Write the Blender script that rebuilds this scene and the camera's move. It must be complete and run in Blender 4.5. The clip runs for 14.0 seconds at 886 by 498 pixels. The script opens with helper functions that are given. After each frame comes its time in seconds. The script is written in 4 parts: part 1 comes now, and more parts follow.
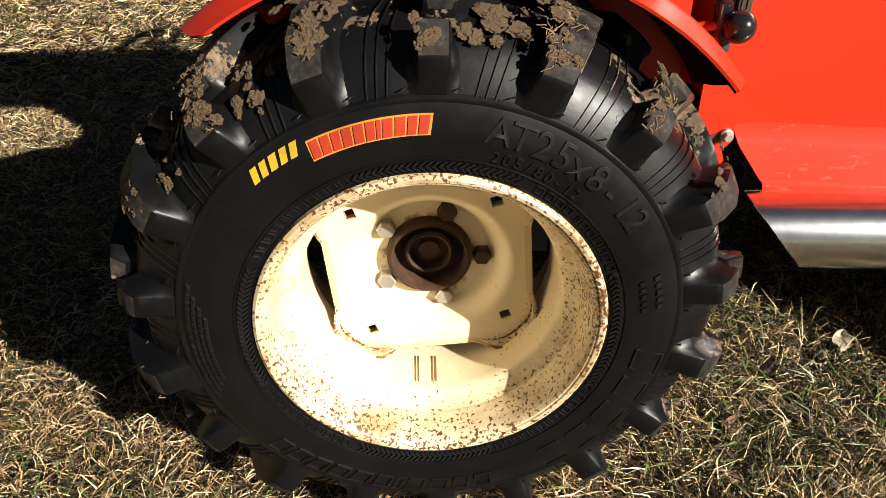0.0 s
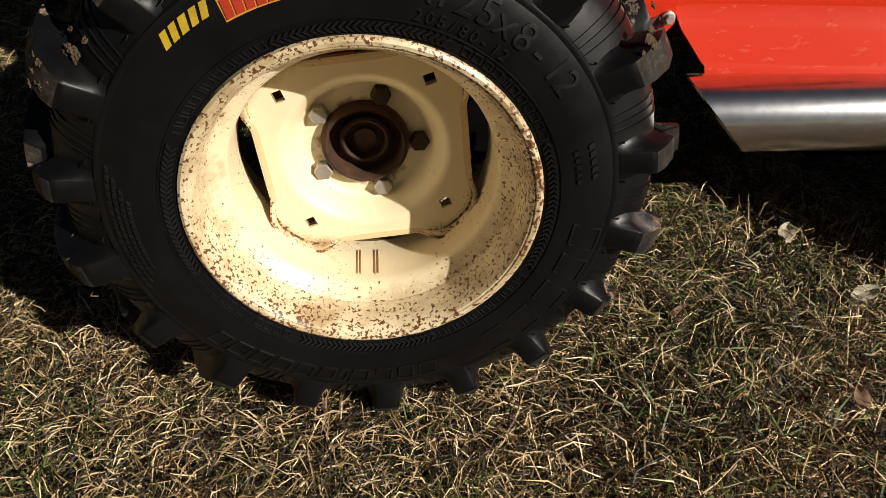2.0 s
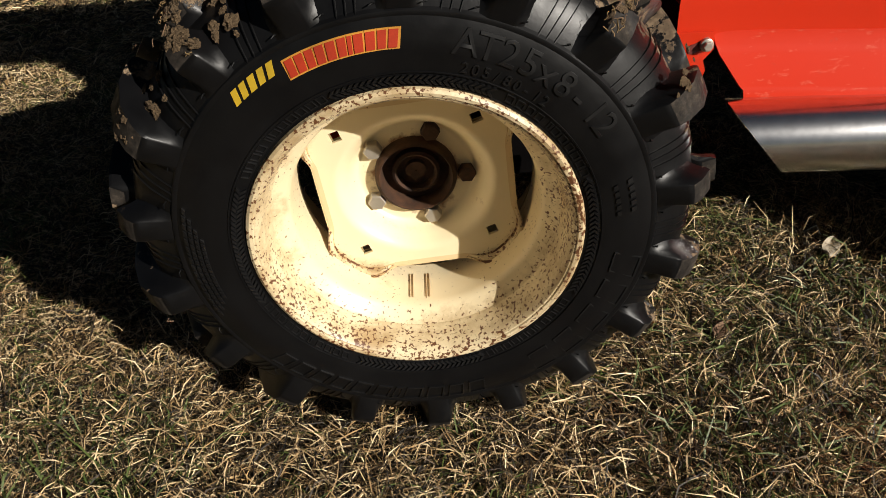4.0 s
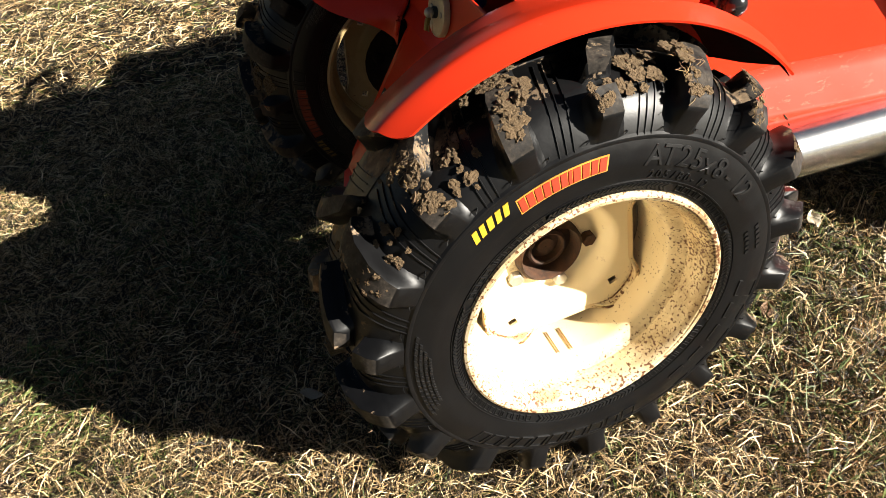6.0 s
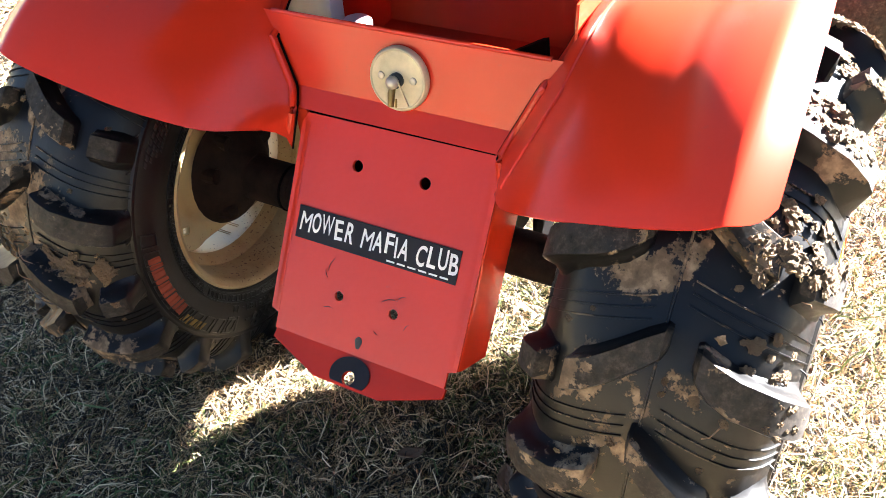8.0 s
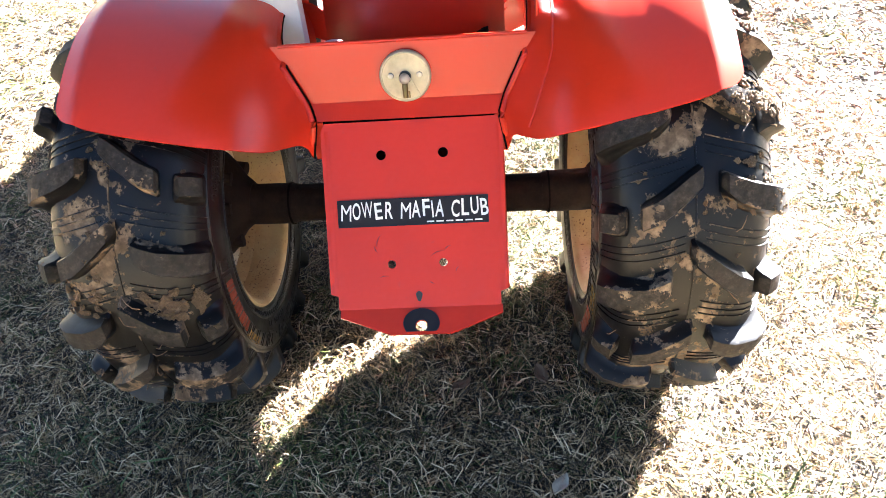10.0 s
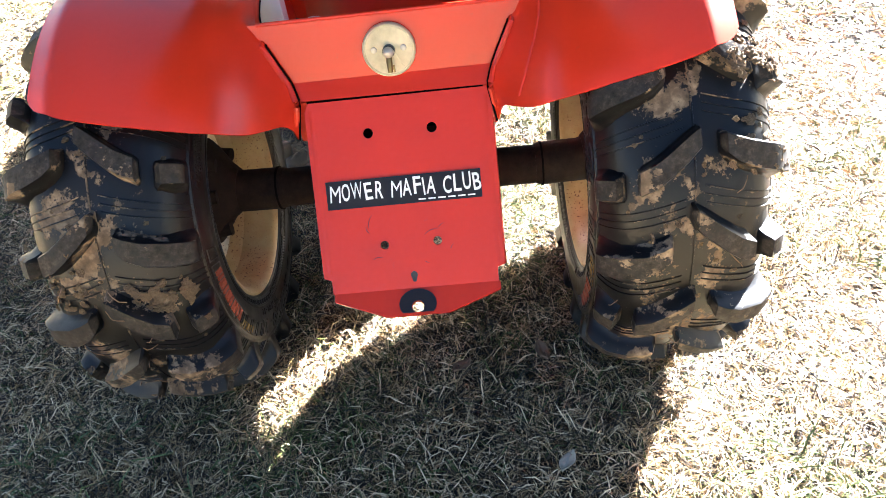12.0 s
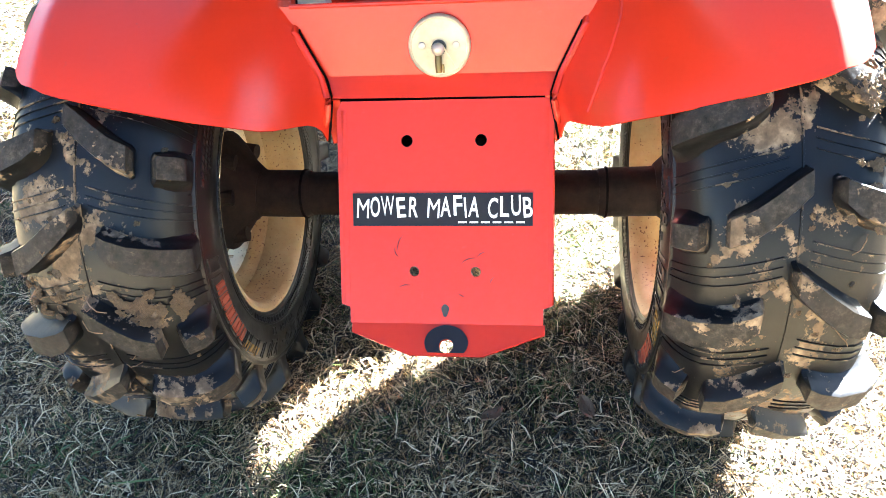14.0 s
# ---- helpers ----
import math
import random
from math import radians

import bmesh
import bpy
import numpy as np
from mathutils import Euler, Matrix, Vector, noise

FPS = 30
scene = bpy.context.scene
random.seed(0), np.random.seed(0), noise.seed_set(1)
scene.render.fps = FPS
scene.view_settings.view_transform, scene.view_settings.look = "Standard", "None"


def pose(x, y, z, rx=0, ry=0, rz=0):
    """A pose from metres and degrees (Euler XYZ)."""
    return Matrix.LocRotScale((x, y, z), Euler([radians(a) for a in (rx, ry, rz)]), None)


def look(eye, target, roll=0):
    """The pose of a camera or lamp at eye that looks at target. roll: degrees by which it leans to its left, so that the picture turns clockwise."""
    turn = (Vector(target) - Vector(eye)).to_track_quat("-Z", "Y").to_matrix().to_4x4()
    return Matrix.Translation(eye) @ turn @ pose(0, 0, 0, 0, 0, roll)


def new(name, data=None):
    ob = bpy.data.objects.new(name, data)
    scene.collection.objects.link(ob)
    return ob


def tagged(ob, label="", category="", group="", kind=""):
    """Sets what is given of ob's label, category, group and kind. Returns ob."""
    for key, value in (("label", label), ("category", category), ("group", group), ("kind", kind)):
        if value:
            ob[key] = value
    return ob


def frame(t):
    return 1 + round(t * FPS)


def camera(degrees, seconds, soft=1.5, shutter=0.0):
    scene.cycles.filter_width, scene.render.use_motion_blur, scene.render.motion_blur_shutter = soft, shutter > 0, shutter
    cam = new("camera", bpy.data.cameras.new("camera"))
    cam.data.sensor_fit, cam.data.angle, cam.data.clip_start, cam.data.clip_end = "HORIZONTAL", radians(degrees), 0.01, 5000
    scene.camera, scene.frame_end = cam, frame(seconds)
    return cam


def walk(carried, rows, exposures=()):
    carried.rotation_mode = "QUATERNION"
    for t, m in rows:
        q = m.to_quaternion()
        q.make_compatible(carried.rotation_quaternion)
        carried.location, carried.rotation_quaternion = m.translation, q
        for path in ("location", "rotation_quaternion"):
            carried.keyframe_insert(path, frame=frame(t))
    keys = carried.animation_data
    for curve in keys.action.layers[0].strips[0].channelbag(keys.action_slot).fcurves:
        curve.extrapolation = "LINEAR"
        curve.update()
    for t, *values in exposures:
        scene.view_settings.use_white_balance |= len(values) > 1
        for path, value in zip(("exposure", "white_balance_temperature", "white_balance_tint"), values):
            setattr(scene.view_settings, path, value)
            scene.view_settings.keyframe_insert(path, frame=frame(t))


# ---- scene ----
cam = camera(61.9, 14.0, soft=0.35)
PATH = [
    (0, (-0.011, -1.004, 0.766), (0.043, 0.651, -0.355), 0.1),
    (0.5, (0.004, -1.02, 0.743), (0.089, 0.64, -0.369), 1.3),
    (1, (0.009, -1.029, 0.739), (0.065, 0.62, -0.392), -0.7),
    (1.5, (0.014, -1.028, 0.717), (0.124, 0.551, -0.505), 0.1),
    (2, (0.023, -1.034, 0.701), (0.15, 0.538, -0.529), -0.1),
    (2.5, (0.021, -1.029, 0.711), (0.119, 0.56, -0.499), -1.6),
    (4.8, (0.023, -1.06, 0.806), (-0.005, 0.507, -0.437), -3.2),
    (5, (0.002, -1.056, 0.825), (-0.005, 0.511, -0.417), -2.2),
    (5.5, (-0.175, -1.06, 0.898), (0.063, 0.522, -0.303), -3.8),
    (6, (-0.331, -1.006, 0.946), (0.069, 0.473, -0.339), -7.2),
    (6.5, (-0.411, -0.841, 0.948), (0.176, 0.459, -0.454), -5.0),
    (7, (-0.512, -0.708, 0.932), (0.393, 0.456, -0.419), -3.3),
    (7.5, (-0.635, -0.577, 0.926), (0.54, 0.43, -0.341), -3.4),
    (8, (-0.649, -0.395, 0.903), (0.672, 0.344, -0.403), -3.7),
    (10.3, (-1.006, -0.103, 0.978), (0.516, -0.065, -0.319), -5.5),
    (10.5, (-1.018, -0.101, 0.972), (0.475, -0.094, -0.359), -5.9),
    (11, (-1.021, -0.114, 0.948), (0.468, -0.055, -0.386), -7.4),
    (11.5, (-0.996, -0.129, 0.945), (0.513, 0.006, -0.361), -8.6),
    (12, (-0.956, -0.108, 0.948), (0.567, 0.007, -0.343), -7.9),
    (12.5, (-0.945, -0.067, 0.943), (0.603, 0.06, -0.316), -7.4),
    (13, (-0.923, -0.066, 0.912), (0.624, 0.073, -0.348), -5.3),
    (13.5, (-0.888, -0.095, 0.878), (0.637, 0.071, -0.406), -4.7),
    (14, (-0.825, -0.114, 0.872), (0.709, 0.136, -0.388), -5.6),
]
EXPOSURES = [(0, 1.0, 6600, 10), (0.5, 0.38, 6600, 10), (1, 0.32, 6600, 10), (1.5, 0.2, 6600, 10), (2.7, 0.2, 6600, 10), (5, 0.3, 6600, 10), (5.5, 0.6, 6650, 10), (6, 1.75, 6650, 8), (6.5, 2.6, 6600, 8), (7, 3.7, 6450, 9), (7.5, 4.3, 6200, 11), (8, 4.85, 6000, 13), (10.5, 5.15, 5800, 14), (11, 4.80, 6000, 12), (12, 5.2, 5750, 12), (13, 5.65, 5650, 11), (14, 5.95, 5600, 8)]
walk(cam, [(t, look(eye, target, roll)) for t, eye, target, roll in PATH],
     exposures=EXPOSURES)

# ---- light ----
SUN_DIR = Vector((0.664, -0.594, 0.454)).normalized()
world = bpy.data.worlds.new("sky")
scene.world = world
world.use_nodes = True
sky = world.node_tree.nodes.new("ShaderNodeTexSky")
sky.sky_type, sky.sun_disc = "NISHITA", False
sky.sun_elevation = math.asin(SUN_DIR.z)
sky.sun_rotation = math.atan2(SUN_DIR.x, SUN_DIR.y)
sky.air_density, sky.dust_density = 1.0, 0.6
back = world.node_tree.nodes["Background"]
world.node_tree.links.new(sky.outputs["Color"], back.inputs["Color"])
back.inputs["Strength"].default_value = 0.010
sun = new("sun", bpy.data.lights.new("sun", "SUN"))
sun.data.energy, sun.data.angle, sun.data.color = 5.0, radians(0.5), (1.0, 0.945, 0.86)
sun.matrix_world = look(SUN_DIR * 20, (0, 0, 0))


# ---- materials ----
def material(name, rough=0.6, metal=0.0, coat=0.0):
    m = bpy.data.materials.new(name)
    m.use_nodes = True
    nt = m.node_tree
    b = nt.nodes["Principled BSDF"]
    b.inputs["Roughness"].default_value = rough
    b.inputs["Metallic"].default_value = metal
    b.inputs["Coat Weight"].default_value = coat
    b.inputs["Coat Roughness"].default_value = 0.30
    return m, nt, b


def noise_tex(nt, scale, detail=4.0, rough=0.6, coords="Object", stretch=None, vary=False):
    """Fractal noise in object space; vary: shifted from object to object."""
    tc = nt.nodes.new("ShaderNodeTexCoord")
    n = nt.nodes.new("ShaderNodeTexNoise")
    n.inputs["Scale"].default_value, n.inputs["Detail"].default_value, n.inputs["Roughness"].default_value = scale, detail, rough
    out = tc.outputs[coords]
    if stretch:
        mp = nt.nodes.new("ShaderNodeMapping")
        mp.inputs["Scale"].default_value = stretch
        nt.links.new(out, mp.inputs["Vector"])
        out = mp.outputs["Vector"]
    if vary:
        info = nt.nodes.new("ShaderNodeObjectInfo")
        ml = nt.nodes.new("ShaderNodeVectorMath")
        ml.operation = "MULTIPLY_ADD"
        nt.links.new(info.outputs["Random"], ml.inputs[0])
        ml.inputs[1].default_value = (7.0, 3.0, 5.0)
        nt.links.new(out, ml.inputs[2])
        out = ml.outputs[0]
    nt.links.new(out, n.inputs["Vector"])
    return n.outputs["Fac"]


def radial(nt, lo_r, hi_r, lo_v, hi_v):
    """A value that runs from lo_v to hi_v between two radii round the wheel's axis."""
    tc = nt.nodes.new("ShaderNodeTexCoord")
    flat = nt.nodes.new("ShaderNodeVectorMath")
    flat.operation = "MULTIPLY"
    flat.inputs[1].default_value = (1, 0, 1)
    nt.links.new(tc.outputs["Object"], flat.inputs[0])
    ln = nt.nodes.new("ShaderNodeVectorMath")
    ln.operation = "LENGTH"
    nt.links.new(flat.outputs[0], ln.inputs[0])
    rr = nt.nodes.new("ShaderNodeMapRange")
    for key, v in (("From Min", lo_r), ("From Max", hi_r), ("To Min", lo_v), ("To Max", hi_v)):
        rr.inputs[key].default_value = v
    nt.links.new(ln.outputs["Value"], rr.inputs["Value"])
    return rr.outputs["Result"]


def plus(nt, a, b):
    n = nt.nodes.new("ShaderNodeMath")
    n.operation = "ADD"
    nt.links.new(a, n.inputs[0])
    nt.links.new(b, n.inputs[1])
    return n.outputs[0]


def ramp(nt, fac, stops):
    r = nt.nodes.new("ShaderNodeValToRGB")
    els = r.color_ramp.elements
    while len(els) < len(stops):
        els.new(0.5)
    for e, (p, c) in zip(els, stops):
        e.position, e.color = p, (*c, 1) if len(c) == 3 else c
    nt.links.new(fac, r.inputs["Fac"])
    return r.outputs["Color"]


def grey(*stops):
    return [(p, (v, v, v)) for p, v in stops]


def mix(nt, fac, a, b):
    n = nt.nodes.new("ShaderNodeMix")
    n.data_type = "RGBA"
    for sock, v in ((n.inputs["Factor"], fac), (n.inputs["A"], a), (n.inputs["B"], b)):
        if isinstance(v, (int, float)):
            sock.default_value = v
        elif isinstance(v, tuple):
            sock.default_value = (*v, 1)
        else:
            nt.links.new(v, sock)
    return n.outputs["Result"]


def bump(nt, b, fac, strength, dist):
    n = nt.nodes.new("ShaderNodeBump")
    n.inputs["Strength"].default_value, n.inputs["Distance"].default_value = strength, dist
    nt.links.new(fac, n.inputs["Height"])
    nt.links.new(n.outputs["Normal"], b.inputs["Normal"])


def red_paint(name, scuffed=False):
    m, nt, b = material(name, 0.24, 0.0, 0.5)
    big = noise_tex(nt, 6.0, 3)
    col = ramp(nt, big, [(0.2, (0.570, 0.0295, 0.0088)), (0.8, (0.582, 0.0305, 0.0092))])
    fine = noise_tex(nt, 90.0, 5)
    if scuffed:
        scr = noise_tex(nt, 60.0, 9, 0.75, stretch=(0.6, 1.6, 1.6))
        f = ramp(nt, scr, grey((0.600, 0.0), (0.612, 0.75), (0.624, 0.0), (0.70, 0.35)))
        col = mix(nt, f, col, (0.66, 0.20, 0.13))
    dust = ramp(nt, fine, grey((0.66, 0.0), (0.80, 0.55)))
    col = mix(nt, dust, col, (0.36, 0.05, 0.03))
    nt.links.new(col, b.inputs["Base Color"])
    b.inputs["Coat Weight"].default_value = 0.0 if scuffed else 0.10
    b.inputs["Specular IOR Level"].default_value = 0.15 if scuffed else 0.38
    gloss = grey((0.3, 0.45), (0.75, 0.6)) if scuffed else grey((0.2, 0.250), (0.8, 0.265))
    nt.links.new(ramp(nt, big, gloss), b.inputs["Roughness"])
    return m


def rubber(name, film, amount, lo_r, hi_r):
    """Glossy black rubber. film: how far a grey-brown dirt film covers the worn lug tops; dried clay lies from the radius lo_r to hi_r outwards."""
    m, nt, b = material(name, 0.36)
    b.inputs["Specular IOR Level"].default_value = 0.30
    fine = noise_tex(nt, 160.0, 5)
    col = ramp(nt, noise_tex(nt, 12.0, 4), [(0.3, (0.0026, 0.0026, 0.0030)), (0.75, (0.0058, 0.0058, 0.0063))])
    rough = ramp(nt, noise_tex(nt, 30.0, 5), grey((0.3, 0.33), (0.7, 0.48)))
    if film:
        worn = ramp(nt, noise_tex(nt, 45.0, 8, 0.75, vary=True), grey((0.36, 0.15), (0.56, film)))
        dirt = ramp(nt, noise_tex(nt, 110.0, 6, 0.75), [(0.3, (0.006, 0.005, 0.004)), (0.52, (0.034, 0.027, 0.021)), (0.75, (0.105, 0.085, 0.066))])
        col, rough = mix(nt, worn, col, dirt), mix(nt, worn, rough, (0.92, 0.92, 0.92))
    crumbs = ramp(nt, noise_tex(nt, 130.0, 6, 0.7, vary=True), grey((0.2, 0.0), (0.8, 0.14)))
    m1 = ramp(nt, plus(nt, plus(nt, noise_tex(nt, 17.0, 10, 0.70, vary=True), crumbs), radial(nt, lo_r, hi_r, -0.30, -0.06)), grey((amount, 0.0), (amount + 0.018, 1.0)))
    clay = ramp(nt, noise_tex(nt, 70.0, 6), [(0.28, (0.06, 0.042, 0.027)), (0.5, (0.14, 0.098, 0.062)), (0.72, (0.32, 0.23, 0.145))])
    nt.links.new(mix(nt, m1, col, clay), b.inputs["Base Color"])
    nt.links.new(mix(nt, m1, rough, (0.95, 0.95, 0.95)), b.inputs["Roughness"])
    bump(nt, b, mix(nt, 0.85, fine, m1), 0.30, 0.0035)
    return m


def cream_paint(name, rust, edge=(0.09, 0.13), worn=0.06, base=(0.82, 0.69, 0.45), hub_rust=0.0):
    """Old cream paint with rust specks, denser towards the edge radius."""
    m, nt, b = material(name, 0.45, 0.0, 0.1)
    col = ramp(nt, noise_tex(nt, 7.0, 4), [(0.3, tuple(0.94 * c for c in base)), (0.7, tuple(1.06 * c for c in base))])
    stain = ramp(nt, plus(nt, noise_tex(nt, 14.0, 7, 0.7), radial(nt, *edge, -worn, worn)), grey((0.47, 0.0), (0.68, 0.75)))
    col = mix(nt, stain, col, (0.33, 0.20, 0.075))
    specks = plus(nt, noise_tex(nt, 260.0, 3, 0.55), radial(nt, *edge, -worn * 0.6, worn * 0.6))
    specks = plus(nt, specks, ramp(nt, noise_tex(nt, 9.0, 3), grey((0.35, 0.0), (0.7, 0.10))))
    if hub_rust:
        ring = ramp(nt, plus(nt, noise_tex(nt, 45.0, 5, 0.6), radial(nt, 0.044, 0.066, hub_rust, -0.12)), grey((0.56, 0.0), (0.72, 0.9)))
        col = mix(nt, ring, col, (0.22, 0.085, 0.025))
    spots = ramp(nt, specks, grey((0.70 - rust, 0.0), (0.735 - rust, 1.0)))
    col = mix(nt, spots, col, (0.13, 0.05, 0.018))
    nt.links.new(col, b.inputs["Base Color"])
    bump(nt, b, spots, -0.3, 0.002)
    return m


def rusty(name, dark=(0.05, 0.022, 0.012), light=(0.30, 0.12, 0.04)):
    m, nt, b = material(name, 0.85)
    n = noise_tex(nt, 40.0, 7, 0.7)
    nt.links.new(ramp(nt, n, [(0.3, dark), (0.7, light)]), b.inputs["Base Color"])
    bump(nt, b, n, 0.5, 0.003)
    return m


def plain(name, col, rough=0.5, metal=0.0, vary=0.25, scale=30.0, relief=0.1):
    m, nt, b = material(name, rough, metal)
    n = noise_tex(nt, scale, 5)
    lo = tuple(c * (1 - vary) for c in col)
    hi = tuple(min(1.0, c * (1 + vary)) for c in col)
    nt.links.new(ramp(nt, n, [(0.3, lo), (0.7, hi)]), b.inputs["Base Color"])
    bump(nt, b, n, relief, 0.002)
    return m


RED = red_paint("red_paint")
RED_SCUFF = red_paint("scuffed_red_paint", True)
RUBBER = rubber("muddy_rubber", 0.90, 0.560, 0.270, 0.311)
RUBBER_SIDE = rubber("sidewall_rubber", 0.0, 0.548, 0.262, 0.290)
CREAM = cream_paint("cream_rim_paint", 0.0, (0.108, 0.136), 0.17, (0.84, 0.72, 0.48), 0.24)
LIP_RUST = cream_paint("rust_eaten_disc_lip", 0.07, (0.108, 0.132), 0.20, (0.72, 0.55, 0.31))
CREAM_RUST = cream_paint("rusty_cream_paint", 0.05, (0.134, 0.158), 0.09)
RIM_RUST = cream_paint("worn_rim_edge", 0.07, (0.15, 0.16), 0.09)
RIM_INSIDE = cream_paint("stained_rim_inside", -0.02, (0.10, 0.155), 0.05, (0.46, 0.34, 0.17))
RUST = rusty("rust", (0.010, 0.005, 0.003), (0.085, 0.034, 0.013))
GREASY = rusty("greasy_iron", (0.002, 0.0015, 0.0013), (0.020, 0.011, 0.007))
BLACK = plain("black_plastic", (0.012, 0.012, 0.013), 0.18)
VINYL = plain("black_vinyl", (0.012, 0.012, 0.013), 0.75)
# flat black for added sun blockers, dark gaps and plain black parts
FLAT_BLACK = plain("flat_black", (0.0025, 0.002, 0.002), 0.95)
for dull, level in ((VINYL, 0.2), (FLAT_BLACK, 0.04), (GREASY, 0.15)):
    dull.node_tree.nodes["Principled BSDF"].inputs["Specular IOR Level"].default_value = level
DARK = plain("dark_iron", (0.03, 0.03, 0.03), 0.6)
CHROME = plain("chrome", (0.74, 0.74, 0.75), 0.20, 1.0, 0.12, 60.0, 0.06)
ZINC = plain("zinc_bolt", (0.46, 0.42, 0.36), 0.4, 0.6)
YELLOW = plain("yellow_print", (0.55, 0.36, 0.02), 0.6)
ORANGE = plain("orange_print", (0.40, 0.030, 0.007), 0.6)
AMBER = plain("amber_print", (0.52, 0.23, 0.03), 0.6)
# darker copies of the prints, for the inner sidewalls
DULL_ORANGE = plain("dull_orange_print", (0.20, 0.034, 0.012), 0.8)
DULL_YELLOW = plain("dull_yellow_print", (0.17, 0.105, 0.02), 0.8)
MARK = plain("moulded_rubber", (0.006, 0.006, 0.0065), 0.42)
NAVY = plain("navy_sticker", (0.003, 0.004, 0.011), 0.75)
WHITE_INK = plain("white_ink", (0.90, 0.90, 0.88), 0.6, 0.0, 0.08)
STREAK = plain("rust_streak", (0.42, 0.25, 0.11), 0.8)
CREAM_DISC = plain("cream_plastic", (0.50, 0.43, 0.28), 0.4, 0.0, 0.3)
BRASS = plain("worn_brass", (0.20, 0.14, 0.05), 0.4, 0.8)
SCRATCH = plain("dark_scratch", (0.11, 0.015, 0.010), 0.7)
PAPER = plain("white_card", (0.80, 0.80, 0.78), 0.7, 0.0, 0.05)
PINK = plain("pink_lid", (0.62, 0.38, 0.42), 0.5)
BLUE = plain("blue_plastic", (0.03, 0.06, 0.30), 0.4)
STRAW = plain("matted_straw", (0.20, 0.13, 0.055), 0.8, 0.0, 0.6)
CLAY = plain("dried_clay", (0.165, 0.108, 0.056), 0.95, 0.0, 0.75, 140.0, 1.0)


# ---- mesh helpers ----
def part(name, bm, mat, parent, label="", smooth=True, angle=35):
    me = bpy.data.meshes.new(name)
    bmesh.ops.recalc_face_normals(bm, faces=bm.faces)
    if smooth:
        lim = radians(angle)
        for f in bm.faces:
            f.smooth = True
        for e in bm.edges:
            if len(e.link_faces) == 2 and e.calc_face_angle(0) > lim:
                e.smooth = False
    bm.to_mesh(me)
    bm.free()
    me.materials.append(mat)
    ob = new(name, me)
    ob.parent = parent
    if label:
        tagged(ob, label)
    return ob


def revolve(points, segs=96, caps=False):
    """Turns (y, r) points round the y axis."""
    bm = bmesh.new()
    rings = []
    for y, r in points:
        rings.append([bm.verts.new((r * math.cos(2 * math.pi * k / segs), y, r * math.sin(2 * math.pi * k / segs))) for k in range(segs)])
    for a, b in zip(rings, rings[1:]):
        for k in range(segs):
            bm.faces.new((a[k], a[(k + 1) % segs], b[(k + 1) % segs], b[k]))
    if caps:
        bm.faces.new(rings[0])
        bm.faces.new(rings[-1])
    return bm


def loft(sections, closed=False, caps=True):
    """Skins a row of sections with equal numbers of points."""
    bm = bmesh.new()
    rows = [[bm.verts.new(p) for p in s] for s in sections]
    n = len(rows[0])
    for a, b in zip(rows, rows[1:]):
        for k in range(n if closed else n - 1):
            bm.faces.new((a[k], a[(k + 1) % n], b[(k + 1) % n], b[k]))
    if caps and closed:
        bm.faces.new(rows[0])
        bm.faces.new(rows[-1])
    return bm


def thicken(bm, t):
    bmesh.ops.recalc_face_normals(bm, faces=bm.faces)
    bmesh.ops.solidify(bm, geom=list(bm.faces), thickness=t)
    return bm


def box(x0, x1, y0, y1, z0, z1, bev=0.0):
    bm = bmesh.new()
    bmesh.ops.create_cube(bm, size=1)
    for v in bm.verts:
        v.co = Vector(((x0 + x1) / 2 + v.co.x * (x1 - x0), (y0 + y1) / 2 + v.co.y * (y1 - y0), (z0 + z1) / 2 + v.co.z * (z1 - z0)))
    if bev:
        bmesh.ops.bevel(bm, geom=list(bm.edges), offset=bev, segments=3, profile=0.6, affect="EDGES")
    return bm


def tube(path, r, segs=16, caps=True):
    """A round bar along a path of points; r is one radius or one for each point."""
    pts = [Vector(p) for p in path]
    rs = r if isinstance(r, (list, tuple)) else [r] * len(pts)
    secs = []
    up = Vector((0, 0, 1))
    for i, p in enumerate(pts):
        d = (pts[min(i + 1, len(pts) - 1)] - pts[max(i - 1, 0)]).normalized()
        a = d.cross(up if abs(d.z) < 0.9 else Vector((1, 0, 0))).normalized()
        b = d.cross(a)
        secs.append([p + (a * math.cos(2 * math.pi * k / segs) + b * math.sin(2 * math.pi * k / segs)) * rs[i] for k in range(segs)])
    return loft(secs, True, caps)


def place(bm, m):
    bmesh.ops.transform(bm, matrix=m, verts=bm.verts)
    return bm


def join(*bms):
    out = bmesh.new()
    for b in bms:
        me = bpy.data.meshes.new("tmp")
        b.to_mesh(me)
        out.from_mesh(me)
        b.free()
        bpy.data.meshes.remove(me)
    return out


def holed(outline, holes, t, n=24):
    """A flat sheet in its own x, y plane with round holes (x, y, r), t thick."""
    bm = bmesh.new()
    edges = []
    for loop in [outline] + [[(x + r * math.cos(2 * math.pi * k / n), y + r * math.sin(2 * math.pi * k / n)) for k in range(n)] for x, y, r in holes]:
        vs = [bm.verts.new((*p, 0)) for p in loop]
        edges += [bm.edges.new((vs[k], vs[(k + 1) % len(vs)])) for k in range(len(vs))]
    bmesh.ops.triangle_fill(bm, edges=edges, use_beauty=True)
    geom = bmesh.ops.extrude_face_region(bm, geom=list(bm.faces))
    bmesh.ops.translate(bm, vec=(0, 0, -t), verts=[v for v in geom["geom"] if isinstance(v, bmesh.types.BMVert)])
    return bm


